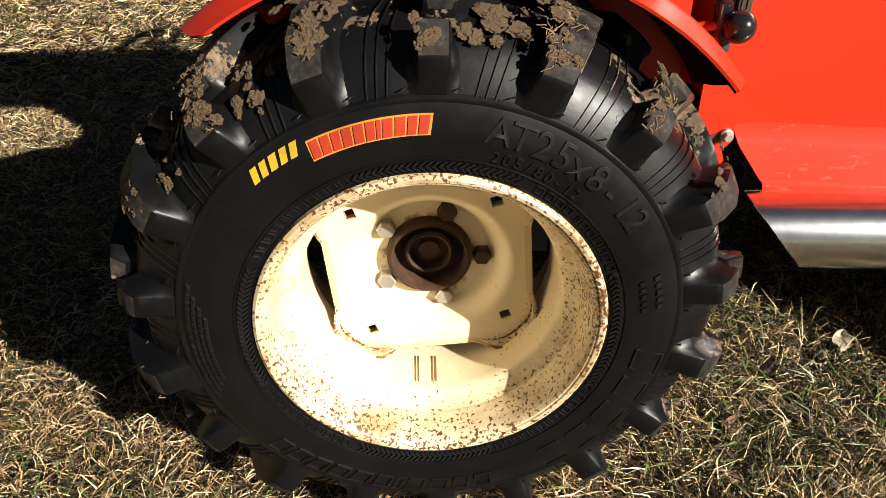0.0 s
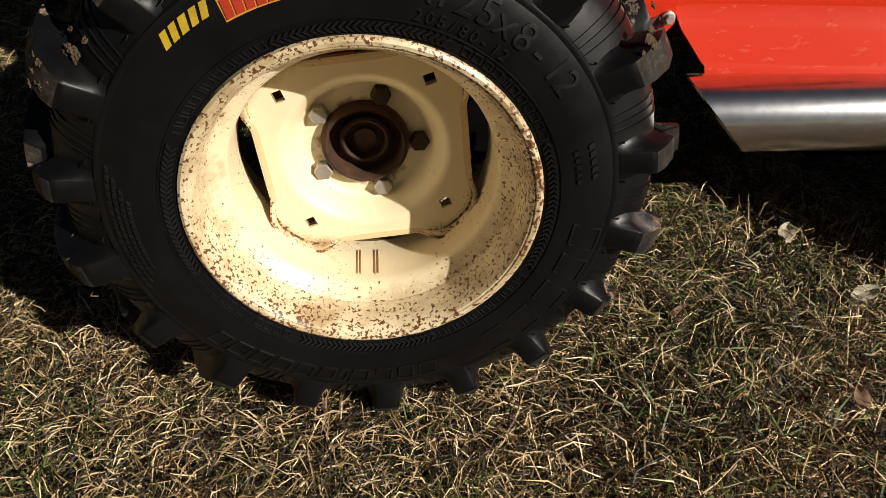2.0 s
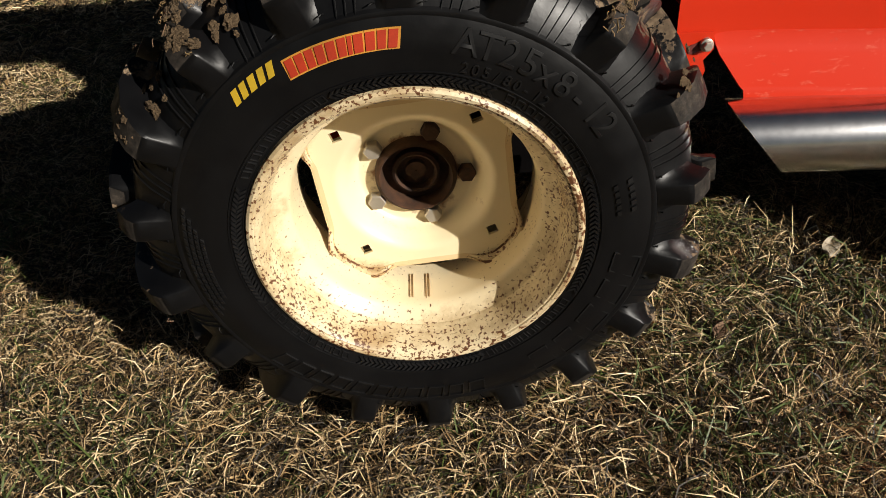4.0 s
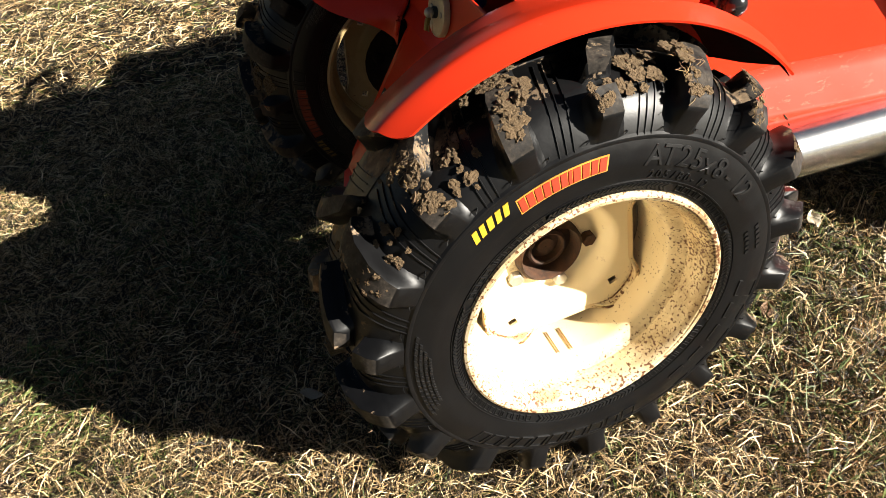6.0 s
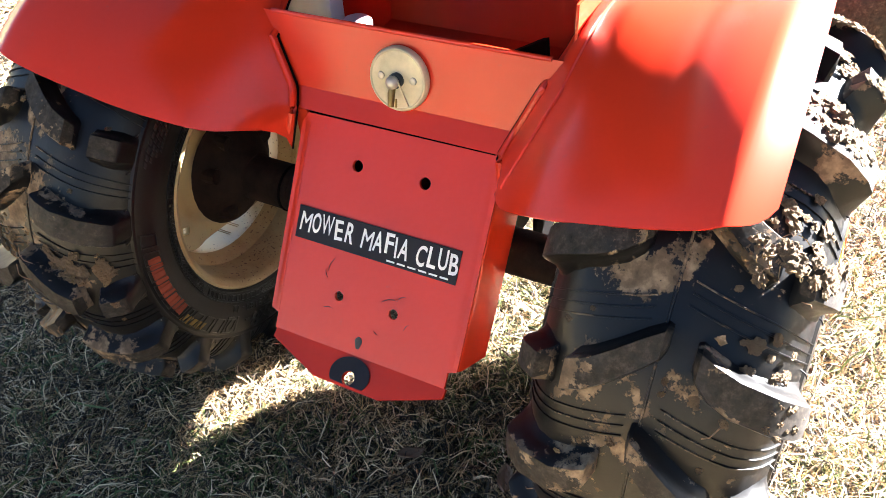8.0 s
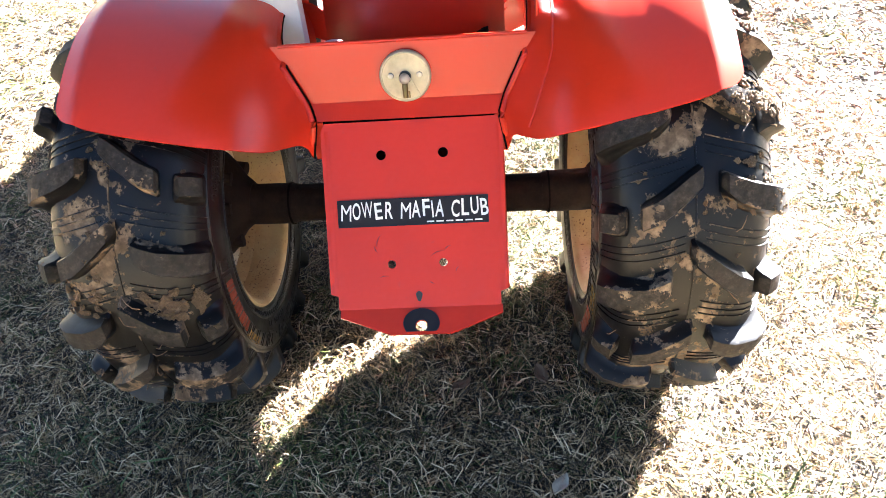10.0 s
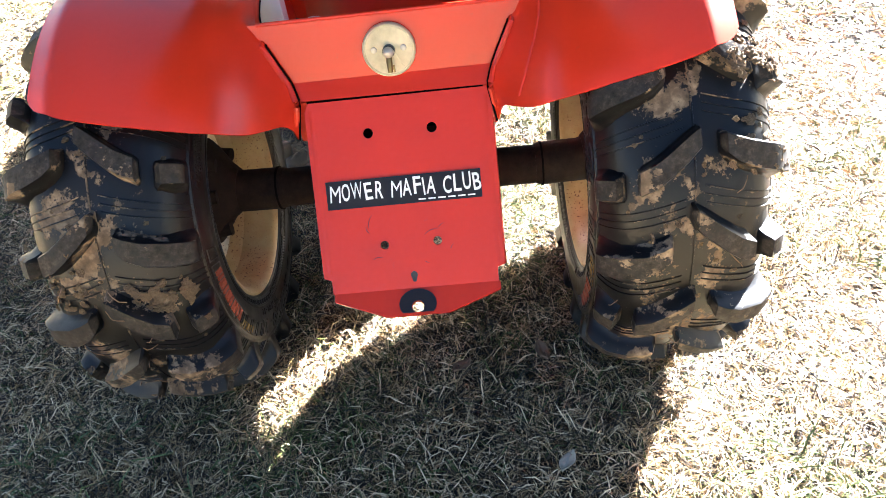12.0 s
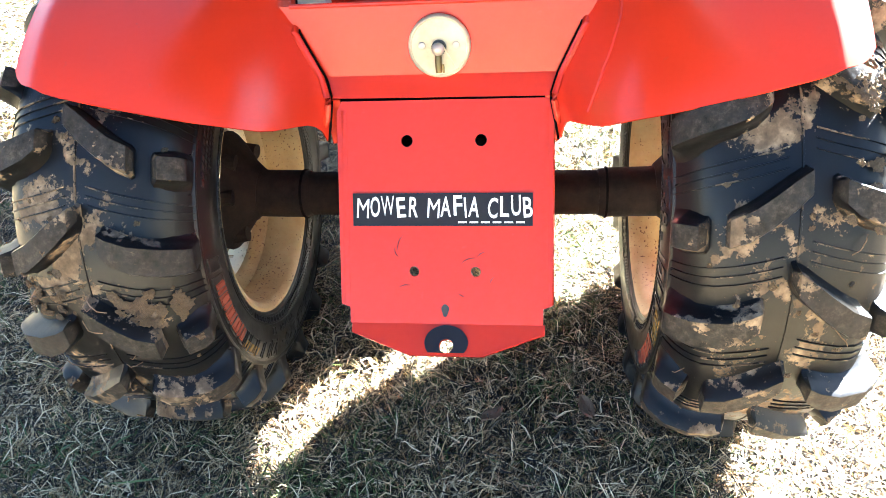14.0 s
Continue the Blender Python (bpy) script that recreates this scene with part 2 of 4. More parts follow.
def letters(text, size, depth, bold=0.0):
    """Writing in the built-in font as a bmesh in the x, y plane, starting at x = 0. Returns it with its width."""
    cu = bpy.data.curves.new("writing", "FONT")
    cu.body, cu.size, cu.extrude, cu.resolution_u, cu.offset = text, size, depth, 3, size * bold
    ob = bpy.data.objects.new("writing", cu)
    me = bpy.data.meshes.new_from_object(ob)
    bm = bmesh.new()
    bm.from_mesh(me)
    bpy.data.objects.remove(ob)
    bpy.data.meshes.remove(me)
    return bm, max(v.co.x for v in bm.verts)


# ---- ground ----
def ground_height(x, y):
    return -0.012 + 0.012 * math.sin(1.7 * x + 0.6) * math.sin(1.3 * y) * min(1.0, (x * x + y * y) / 2.0)


soil, snt, sb = material("thatch_soil", 0.95)
sn = noise_tex(snt, 1.5, 8, 0.7)
sn2 = noise_tex(snt, 55.0, 6, 0.75)
scol = ramp(snt, sn2, [(0.3, (0.010, 0.007, 0.005)), (0.55, (0.035, 0.025, 0.014)), (0.75, (0.10, 0.075, 0.04))])
scol = mix(snt, ramp(snt, sn, grey((0.45, 0.0), (0.65, 0.35))), scol, (0.06, 0.065, 0.02))
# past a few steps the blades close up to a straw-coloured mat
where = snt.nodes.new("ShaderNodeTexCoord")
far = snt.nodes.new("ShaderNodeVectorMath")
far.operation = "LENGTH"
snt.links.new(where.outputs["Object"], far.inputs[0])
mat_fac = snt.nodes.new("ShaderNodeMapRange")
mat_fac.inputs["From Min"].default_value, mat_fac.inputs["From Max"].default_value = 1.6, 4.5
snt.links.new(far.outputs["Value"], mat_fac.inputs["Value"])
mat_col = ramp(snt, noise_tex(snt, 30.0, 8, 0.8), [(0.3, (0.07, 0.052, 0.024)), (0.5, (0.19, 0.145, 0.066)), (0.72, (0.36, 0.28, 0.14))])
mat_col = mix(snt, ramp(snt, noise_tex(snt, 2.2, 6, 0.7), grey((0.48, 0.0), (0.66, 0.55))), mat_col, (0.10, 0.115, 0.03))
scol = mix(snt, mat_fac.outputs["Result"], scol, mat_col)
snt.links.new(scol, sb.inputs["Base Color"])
bump(snt, sb, sn2, 0.8, 0.02)

bm = bmesh.new()
rad = [0.0] + [0.25 * 1.22 ** k for k in range(46)]
rings = []
for r in rad[1:]:
    rings.append([bm.verts.new((r * math.cos(a * math.pi / 24), r * math.sin(a * math.pi / 24),
                                ground_height(r * math.cos(a * math.pi / 24), r * math.sin(a * math.pi / 24)) if r < 8 else -0.012)) for a in range(48)])
bm.faces.new(rings[0])
for a, b in zip(rings, rings[1:]):
    for k in range(48):
        bm.faces.new((a[k], a[(k + 1) % 48], b[(k + 1) % 48], b[k]))
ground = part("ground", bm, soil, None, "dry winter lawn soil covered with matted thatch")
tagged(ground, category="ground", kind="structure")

# grass colours: straw to dull green, blade by blade
gm, gnt, gb = material("dry_grass", 0.62)
geo = gnt.nodes.new("ShaderNodeNewGeometry")
straw = ramp(gnt, geo.outputs["Random Per Island"], [(0.0, (0.004, 0.003, 0.0015)), (0.44, (0.048, 0.029, 0.013)), (0.67, (0.50, 0.32, 0.14)), (1.0, (0.98, 0.78, 0.48))])
patch = ramp(gnt, noise_tex(gnt, 3.2, 5, 0.65), grey((0.47, 0.0), (0.66, 0.6)))
pick = gnt.nodes.new("ShaderNodeMath")
pick.operation = "LESS_THAN"
wn = gnt.nodes.new("ShaderNodeTexWhiteNoise")
wn.noise_dimensions = "1D"
gnt.links.new(geo.outputs["Random Per Island"], wn.inputs["W"])
gnt.links.new(wn.outputs["Value"], pick.inputs[0])
addp = gnt.nodes.new("ShaderNodeMath")
addp.operation = "MULTIPLY_ADD"
gnt.links.new(patch, addp.inputs[0])
addp.inputs[1].default_value, addp.inputs[2].default_value = 0.42, 0.04
gnt.links.new(addp.outputs[0], pick.inputs[1])
green = ramp(gnt, wn.outputs["Value"], [(0.0, (0.075, 0.11, 0.02)), (0.5, (0.17, 0.19, 0.045))])
gnt.links.new(mix(gnt, pick.outputs[0], straw, green), gb.inputs["Base Color"])


def grass_patch(name, count, x0, x1, y0, y1, length, width, seed, hole=None, rise=0.26, ragged=True, mat=None, label="short dry straw-coloured winter grass with green blades"):
    """Tangled, mostly lying blades, each a bent three-point ribbon."""
    g = np.random.default_rng(seed)
    x, y = g.uniform(x0, x1, count), g.uniform(y0, y1, count)
    if hole:
        hx, hy = (hole[0] + hole[1]) / 2, (hole[2] + hole[3]) / 2
        edge = np.hypot((x - hx) / (hole[1] - hole[0]), (y - hy) / (hole[3] - hole[2])) * 2
        keep = edge + g.normal(0, 0.12, count) > 0.95
        x, y = x[keep], y[keep]
    edge = np.hypot((x - (x0 + x1) / 2) / (x1 - x0), (y - (y0 + y1) / 2) / (y1 - y0)) * 2
    keep = edge + g.normal(0, 0.10, len(x)) < (1.12 if ragged else 9)
    x, y = x[keep], y[keep]
    n = len(x)
    turf = 0.5 + 0.5 * np.sin(9 * x + 2 * np.sin(7 * y)) * np.sin(8 * y + 2 * np.sin(5 * x))
    head = g.uniform(0, 2 * np.pi, n) + 0.8 * np.sin(3 * x + 1) * np.cos(4 * y)
    ln = length * g.uniform(0.45, 1.35, n)
    up = np.clip(g.normal(rise, 0.30, n), -0.05, 1.3) * (0.55 + 0.8 * turf)
    w = width * g.uniform(0.6, 1.4, n)
    z = g.uniform(-0.016, 0.008, n) + 0.010 * turf + 0.012 * np.sin(1.7 * x + 0.6) * np.sin(1.3 * y) * np.minimum(1, (x * x + y * y) / 2)
    dx, dy = np.cos(head), np.sin(head)
    bend = g.uniform(-0.7, 0.7, n)
    roll = g.uniform(-1.2, 1.2, n)
    px, py, pz = -dy * np.cos(roll) * w / 2, dx * np.cos(roll) * w / 2, np.sin(roll) * w / 2
    mx, my, mz = x + dx * ln * 0.5 * np.cos(up), y + dy * ln * 0.5 * np.cos(up), z + ln * 0.5 * np.sin(up)
    h2 = head + bend
    u2 = up * g.uniform(-1.0, 0.8, n) - 0.1
    tx, ty, tz = mx + np.cos(h2) * ln * 0.5, my + np.sin(h2) * ln * 0.5, np.maximum(mz + ln * 0.5 * np.sin(u2), z - 0.004)
    v = np.empty((n, 5, 3), np.float32)
    v[:, 0] = np.stack((x - px, y - py, z - pz), 1)
    v[:, 1] = np.stack((x + px, y + py, z + pz), 1)
    v[:, 2] = np.stack((mx + px, my + py, mz + pz), 1)
    v[:, 3] = np.stack((mx - px, my - py, mz - pz), 1)
    v[:, 4] = np.stack((tx, ty, tz), 1)
    base = np.arange(n, dtype=np.int32)[:, None] * 5
    loops = (base + np.array([0, 1, 2, 3, 3, 2, 4], np.int32)).ravel()
    me = bpy.data.meshes.new(name)
    me.vertices.add(n * 5)
    me.vertices.foreach_set("co", v.ravel())
    me.loops.add(n * 7)
    me.loops.foreach_set("vertex_index", loops)
    me.polygons.add(n * 2)
    me.polygons.foreach_set("loop_start", (np.arange(n, dtype=np.int32)[:, None] * 7 + np.array([0, 4], np.int32)).ravel())
    me.update(calc_edges=True)
    me.materials.append(mat or gm)
    return tagged(new(name, me), label, "grass", kind="stuff")


grass_patch("grass", 480000, -1.4, 1.25, -1.1, 1.15, 0.042, 0.0013, 3, rise=0.36)
grass_patch("grass", 330000, -2.7, 2.8, -2.4, 3.0, 0.060, 0.0027, 4, (-1.4, 1.25, -1.1, 1.15))
grass_patch("grass", 110000, -5.5, 6.0, -5.0, 6.5, 0.090, 0.0065, 5, (-2.7, 2.8, -2.4, 3.0))

for k, (tx, ty, tr, many) in enumerate(((0.40, -0.36, 0.14, 2600), (0.60, -0.26, 0.16, 2600), (0.42, -0.60, 0.16, 2200), (0.75, -0.50, 0.20, 2600), (0.20, -0.62, 0.14, 1500), (-0.62, -0.30, 0.12, 1300), (-0.30, 0.52, 0.14, 1500), (-0.5, 0.75, 0.2, 2000))):
    grass_patch("grass", many, tx - tr, tx + tr, ty - tr, ty + tr, 0.060, 0.0014, 20 + k, rise=0.75)

GREEN = plain("green_blades", (0.085, 0.115, 0.028), 0.55, 0.0, 0.5, 9.0, 0.0)
for k, (tx, ty, tr, many) in enumerate(((0.36, -0.42, 0.12, 160), (0.55, -0.34, 0.16, 220), (0.46, -0.62, 0.14, 220), (0.72, -0.45, 0.18, 260), (-0.55, -0.62, 0.14, 320), (-0.62, -0.42, 0.12, 220), (-0.45, 0.30, 0.16, 240), (-0.36, 0.55, 0.16, 260), (0.95, -0.62, 0.25, 420), (0.30, -1.0, 0.2, 260), (0.36, -0.89, 0.10, 200), (0.04, -0.84, 0.10, 190), (-0.41, -0.48, 0.10, 150), (0.57, -0.19, 0.09, 170), (0.24, -0.22, 0.09, 150), (0.29, -0.57, 0.10, 170), (-0.79, 0.02, 0.11, 260), (0.38, -0.49, 0.07, 120))):
    grass_patch("grass", many, tx - tr, tx + tr, ty - tr, ty + tr, 0.062, 0.0024, 40 + k, rise=0.7, mat=GREEN, label="tuft of green grass blades among dry straw")

# fallen leaves
LEAF = plain("dead_leaf", (0.20, 0.12, 0.07), 0.8, 0.0, 0.4, 80.0, 0.4)
PALE_LEAF = plain("pale_dead_leaf", (0.42, 0.36, 0.27), 0.8, 0.0, 0.25, 80.0, 0.4)


def dead_leaf(x, y, z, size, turn, mat, label):
    """A curled leaf: a pointed oval sheet with a raised midrib and wavy edges."""
    rows = []
    for i in range(9):
        u = i / 8
        w = 0.27 * math.sin(math.pi * min(1, u * 0.97 + 0.02)) ** 0.8
        row = []
        for j in range(7):
            v = j / 3 - 1
            row.append((u - 0.5, v * w, 0.22 * abs(v) ** 1.5 * w * 2 + 0.10 * math.sin(5 * u + 3 * v) * abs(v) + 0.25 * (u - 0.5) ** 2))
        rows.append(row)
    ob = part("dead_leaf", thicken(loft(rows, False, False), 0.012), mat, None)
    ob.matrix_basis = Matrix.Translation((x, y, z)) @ Matrix.Rotation(radians(turn), 4, "Z") @ Matrix.Rotation(radians(12), 4, "X") @ Matrix.Scale(size, 4)
    return tagged(ob, label, "leaf", "fallen leaves")


dead_leaf(0.612, -0.184, 0.030, 0.048, 60, PALE_LEAF, "curled pale brown dead leaf lying on the grass")
dead_leaf(-0.165, -0.054, 0.026, 0.040, 135, LEAF, "dark brown dead leaf lying in shaded grass")
dead_leaf(-0.146, -0.185, 0.024, 0.042, 20, LEAF, "dark brown dead leaf lying in shaded grass")
dead_leaf(-0.358, -0.197, 0.028, 0.040, 150, PALE_LEAF, "curled pale grey dead leaf lying on the grass")
dead_leaf(0.660, -0.322, 0.028, 0.046, 10, PALE_LEAF, "curled pale brown dead leaf lying on the grass")
dead_leaf(0.558, -0.501, 0.028, 0.038, 80, LEAF, "small brown dead leaf lying on the grass")
dead_leaf(0.401, -0.327, 0.012, 0.042, 40, LEAF, "small brown dead leaf half hidden in the grass")

# ---- the tractor ----
tractor = new("garden_tractor")
tagged(tractor, "red garden tractor with cream rims and muddy tyres on dry grass", "tractor")

PY = np.array([0, .029, .052, .070, .083, .093, .101, .1075, .1100, .107, .102])
PR = np.array([.2925, .292, .290, .285, .276, .263, .247, .229, .212, .190, .172])
PS = np.concatenate(([0], np.cumsum(np.hypot(np.diff(PY), np.diff(PR)))))


def carcass(s):
    """Place and outward normal on half of the tyre's section; s runs from the crown's middle to the bead."""
    a = abs(s)
    y, r = np.interp(a, PS, PY), np.interp(a, PS, PR)
    e = 0.006
    ty, tr = np.interp(a + e, PS, PY) - np.interp(max(a - e, 0), PS, PY), np.interp(a + e, PS, PR) - np.interp(max(a - e, 0), PS, PR)
    if a < 0.004:
        ty, tr = 1.0, 0.0
    n = math.hypot(ty, tr)
    sg = 1 if s >= 0 else -1
    return sg * y, r, -sg * tr / n, ty / n


def on_tyre(s, deg, h):
    y, r, ny, nr = carcass(s)
    y, r = y + ny * h, r + nr * h
    a = radians(deg)
    return Vector((r * math.cos(a), y, r * math.sin(a)))


def lug(rows, sign):
    """rows of (s, middle angle, half width of the worn top in degrees, height): a bar of rubber whose hollow flanks run out on the carcass, wider down the sidewall."""
    secs = []
    for s, a, w, h in rows:
        f = 1.5 + 2.4 * min(1.0, max(0.0, (s - 0.075) / 0.045))
        half = [(w + f, -0.0035), (w + 0.50 * f, 0.10 * h), (w + 0.22 * f, 0.42 * h), (w + 0.06 * f, 0.86 * h), (w - 0.25, h)]
        cross = [(-d, z) for d, z in half] + [(0, h * 1.01)] + half[::-1]
        secs.append([on_tyre(s * sign, a + d, z) for d, z in cross])
    bm = loft(secs, True, True)
    bm.faces.ensure_lookup_table()
    for i in range((len(secs) - 1) * 11):
        bm.faces[i].material_index = 1 if i % 11 in (4, 5) and rows[i // 11][0] < 0.102 else 0
    return bm


def shape_shoulder(sign, way):
    return lug([(0.026, way * 4.6, 1.4, 0.009), (0.030, way * 4.0, 2.2, 0.0215), (0.040, way * 2.6, 2.7, 0.0240), (0.056, way * 1.2, 2.9, 0.0250), (0.078, way * 0.0, 3.0, 0.0255), (0.094, way * -0.8, 3.0, 0.0250),
                (0.1035, way * -1.2, 2.9, 0.0230), (0.1075, way * -1.3, 2.8, 0.0195), (0.117, way * -1.3, 2.7, 0.0105), (0.127, way * -1.3, 2.6, 0.0030), (0.135, way * -1.3, 2.5, -0.003)], sign)


def shape_centre(sign, way):
    return lug([(-0.006, way * 9.6, 1.2, 0.010), (-0.002, way * 8.8, 2.2, 0.0215), (0.012, way * 6.6, 2.6, 0.0238), (0.030, way * 3.8, 2.7, 0.0245), (0.046, way * 1.6, 2.7, 0.0245), (0.060, way * 0.2, 2.6, 0.0235), (0.064, way * -0.1, 2.0, 0.010)], sign)


def shape_block(sign, way):
    return lug([(0.079, way * -1.2, 1.8, 0.008), (0.0815, way * -1.2, 2.5, 0.0220), (0.094, way * -1.2, 2.6, 0.0235), (0.1025, way * -1.2, 2.6, 0.0225), (0.106, way * -1.2, 2.6, 0.0195),
                (0.115, way * -1.2, 2.5, 0.0105), (0.125, way * -1.2, 2.4, 0.003), (0.133, way * -1.2, 2.4, -0.003)], sign)


def shape_rib(sign, way, k):
    secs = []
    for s in np.linspace(0.012, 0.128, 11):
        a = k + way * (4.5 - 6.0 * (s / 0.128) ** 0.7)
        w, h = 0.20, 0.0016
        secs.append([on_tyre(s * sign, a - w, -0.001), on_tyre(s * sign, a - w * 0.5, h), on_tyre(s * sign, a + w * 0.5, h), on_tyre(s * sign, a + w, -0.001)])
    return loft(secs, True, True)


def around(parent, first, step, count, start, uneven=0.0):
    """Turns a part round the wheel's axis and lays copies of it, sharing its mesh. uneven: degrees by which the pitch wanders once round."""
    for k in range(count):
        wander = uneven * (0.5 - 0.5 * math.cos(math.radians(start + step * k - 225)))
        ob = first if k == 0 else first.copy()
        if k:
            scene.collection.objects.link(ob)
            ob.parent = parent
        ob.rotation_euler = (0, -radians(start + step * k + wander), 0)


def arc_bars(start, end, r0, r1, n, slant, side, gap=0.25, h=0.0010):
    """A row of plain slanted bars along an arc of the sidewall, from angle start to end."""
    bms = []
    step = (end - start) / n
    for k in range(n):
        a0, a1 = start + step * (k + gap / 2), start + step * (k + 1 - gap / 2)
        quads = []
        for hh in (-0.001, h):
            quads.append([side_point(a0 - slant, r0, side, hh), side_point(a1 - slant, r0, side, hh), side_point(a1 + slant, r1, side, hh), side_point(a0 + slant, r1, side, hh)])
        bms.append(loft(quads, True, True))
    return join(*bms)


def side_point(deg, r, side, h):
    y = float(np.interp(-r, -PR, PY)) + h
    a = radians(deg)
    return Vector((r * math.cos(a), side * y, r * math.sin(a)))


def outlined(start, end, r0, r1, slant, side, line, h):
    """A plain slanted mark drawn as a raised outline, with its middle left open."""
    def corner(u, v):
        r = r0 + (r1 - r0) * v
        return start + (end - start) * u + slant * (2 * v - 1), r
    da, dr = math.degrees(line / r0) / (end - start), line / (r1 - r0)
    rows = []
    for u, v, iu, iv in ((0, 0, abs(da), dr), (1, 0, 1 - abs(da), dr), (1, 1, 1 - abs(da), 1 - dr), (0, 1, abs(da), 1 - dr), (0, 0, abs(da), dr)):
        o, i = corner(u, v), corner(iu, iv)
        rows.append([side_point(*o, side, -0.001), side_point(*o, side, h), side_point(*i, side, h), side_point(*i, side, -0.001)])
    bm = loft(rows, True, False)
    bmesh.ops.remove_doubles(bm, verts=bm.verts, dist=1e-6)
    return bm


def arc_text(text, size, mid, r, side, depth):
    """Raised writing along the sidewall, its baseline at radius r, centred at angle mid."""
    bm, width = letters(text, size, depth)
    for v in bm.verts:
        a = mid - side * -1 * math.degrees((v.co.x - width / 2) / r)
        v.co = side_point(a, r + v.co.y, side, v.co.z)
    return bm


def clod(seed):
    """A crumbly flattened lump of dried mud."""
    g = random.Random(seed)
    bm = bmesh.new()
    bmesh.ops.create_icosphere(bm, subdivisions=3, radius=1)
    off = Vector((g.random() * 9, g.random() * 9, g.random() * 9))
    for v in bm.verts:
        n = v.co.normalized()
        k = 1 + 0.75 * noise.noise(n * 1.9 + off) + 0.45 * noise.noise(n * 5.0 + off) + 0.25 * noise.noise(n * 13 + off)
        v.co = Vector((n.x * k, n.y * k * 0.8, n.z * k * (0.42 + 0.35 * noise.noise(n * 3.1 - off))))
    return bm


CLODS = []
for k in range(6):
    me = bpy.data.meshes.new("mud_clod")
    b6 = clod(k)
    b6.to_mesh(me)
    b6.free()
    me.materials.append(CLAY)
    CLODS.append(me)


def add_clod(tyre, s, deg, h, size, k):
    """Sticks a lump of mud to the tread at section place s and angle deg, at height h over the carcass."""
    g = random.Random(k * 31 + int(deg * 10))
    p = on_tyre(s, deg, h)
    y, r, ny, nr = carcass(s)
    a = radians(deg)
    nrm = Vector((nr * math.cos(a), ny, nr * math.sin(a)))
    q = nrm.to_track_quat("Z", "Y").to_matrix().to_4x4()
    ob = new("mud_clod", CLODS[k % 6])
    ob.parent = tyre
    ob.matrix_basis = Matrix.Translation(p) @ q @ Matrix.Rotation(g.random() * 6.28, 4, "Z") @ Matrix.Diagonal((size, size * g.uniform(0.7, 1.3), size * g.uniform(0.45, 0.95), 1))


def make_tyre(centre, turn, inner_turn, phase, way):
    prof = [carcass(s)[:2] for s in np.linspace(-PS[-1], PS[-1], 61)] + [(0.098, 0.168)]
    tyre = part("tyre", revolve(prof, 144), RUBBER_SIDE, tractor, "black off-road tyre with deep lugs caked with dried mud", angle=60)
    tyre.matrix_basis = Matrix.Translation(centre) @ Matrix.Rotation(radians(turn), 4, "Z")
    for sign, shift in ((-1, 0.0), (1, inner_turn)):
        for name, shape, off in (("tread_lug", shape_shoulder, 0), ("centre_lug", shape_centre, 20), ("shoulder_block", shape_block, 20)):
            first = part(name, shape(sign, way), RUBBER_SIDE, tyre, angle=40)
            first.data.materials.append(RUBBER)
            around(tyre, first, 40, 9, phase + shift + off, -3.4 if way < 0 and sign < 0 else 0.0)
        for k in (-1.9, 0.0, 1.9):
            around(tyre, part("tread_rib", shape_rib(sign, way, k), RUBBER_SIDE, tyre), 20, 18, phase + shift + 10, -3.4 if way < 0 and sign < 0 else 0.0)
    for side in (-1, 1):
        # chevrons round the bead, broken four times by small moulded marks
        for q in range(4):
            a0 = 62 + 90 * q
            ring = join(arc_bars(a0 + 2, a0 + 49, 0.1745, 0.1790, 26, 0.75, side, 0.42, 0.0024), arc_bars(a0 + 2, a0 + 49, 0.1794, 0.1840, 26, -0.75, side, 0.42, 0.0024))
            tagged(part("bead_pattern", ring, MARK, tyre), kind="stuff")
            for k in range(11):
                b0 = a0 + 50.5 + 3.5 * k
                part("bead_mark", outlined(b0, b0 + (1.2 if k == 6 else 2.5), 0.1755, 0.1835, 0.2, side, 0.0007, 0.0013), MARK, tyre)
        for r0, h in ((0.1865, 0.0012), (0.1725, 0.0010)):
            part("bead_line", revolve([(side * (float(np.interp(-(r0 + d), -PR, PY)) + hh), r0 + d) for d, hh in ((-0.0011, -0.001), (-0.0005, h), (0.0005, h), (0.0011, -0.001))], 128), RUBBER_SIDE, tyre)
        for bm in (revolve([(side * (float(np.interp(-r, -PR, PY)) + h), r) for r, h in ((0.2340, -0.001), (0.2375, 0.0016), (0.2400, 0.0019), (0.2435, -0.001))], 128),):
            part("sidewall_line", bm, RUBBER_SIDE, tyre)
        spew = part("vent_spew", tube([side_point(0, 0.2460, side, -0.001), side_point(0.4, 0.2475, side, 0.004), side_point(1.2, 0.2465, side, 0.0055)], [0.0009, 0.0007, 0.0005], 5), RUBBER_SIDE, tyre)
        around(tyre, spew, 10, 36, 4)
    part("mould_seam", revolve([(y, 0.2925 + h) for y, h in ((-0.0016, -0.001), (-0.0008, 0.0012), (0.0008, 0.0012), (0.0016, -0.001))], 96), RUBBER_SIDE, tyre)
    return tyre


RIGHT_C, LEFT_C = (-0.004, -0.354, 0.301), (-0.002, 0.358, 0.299)
right_tyre = make_tyre(RIGHT_C, 0, 22.0, 31.0, -1)
left_tyre = make_tyre(LEFT_C, 180, 20.0, 0.8, 1)


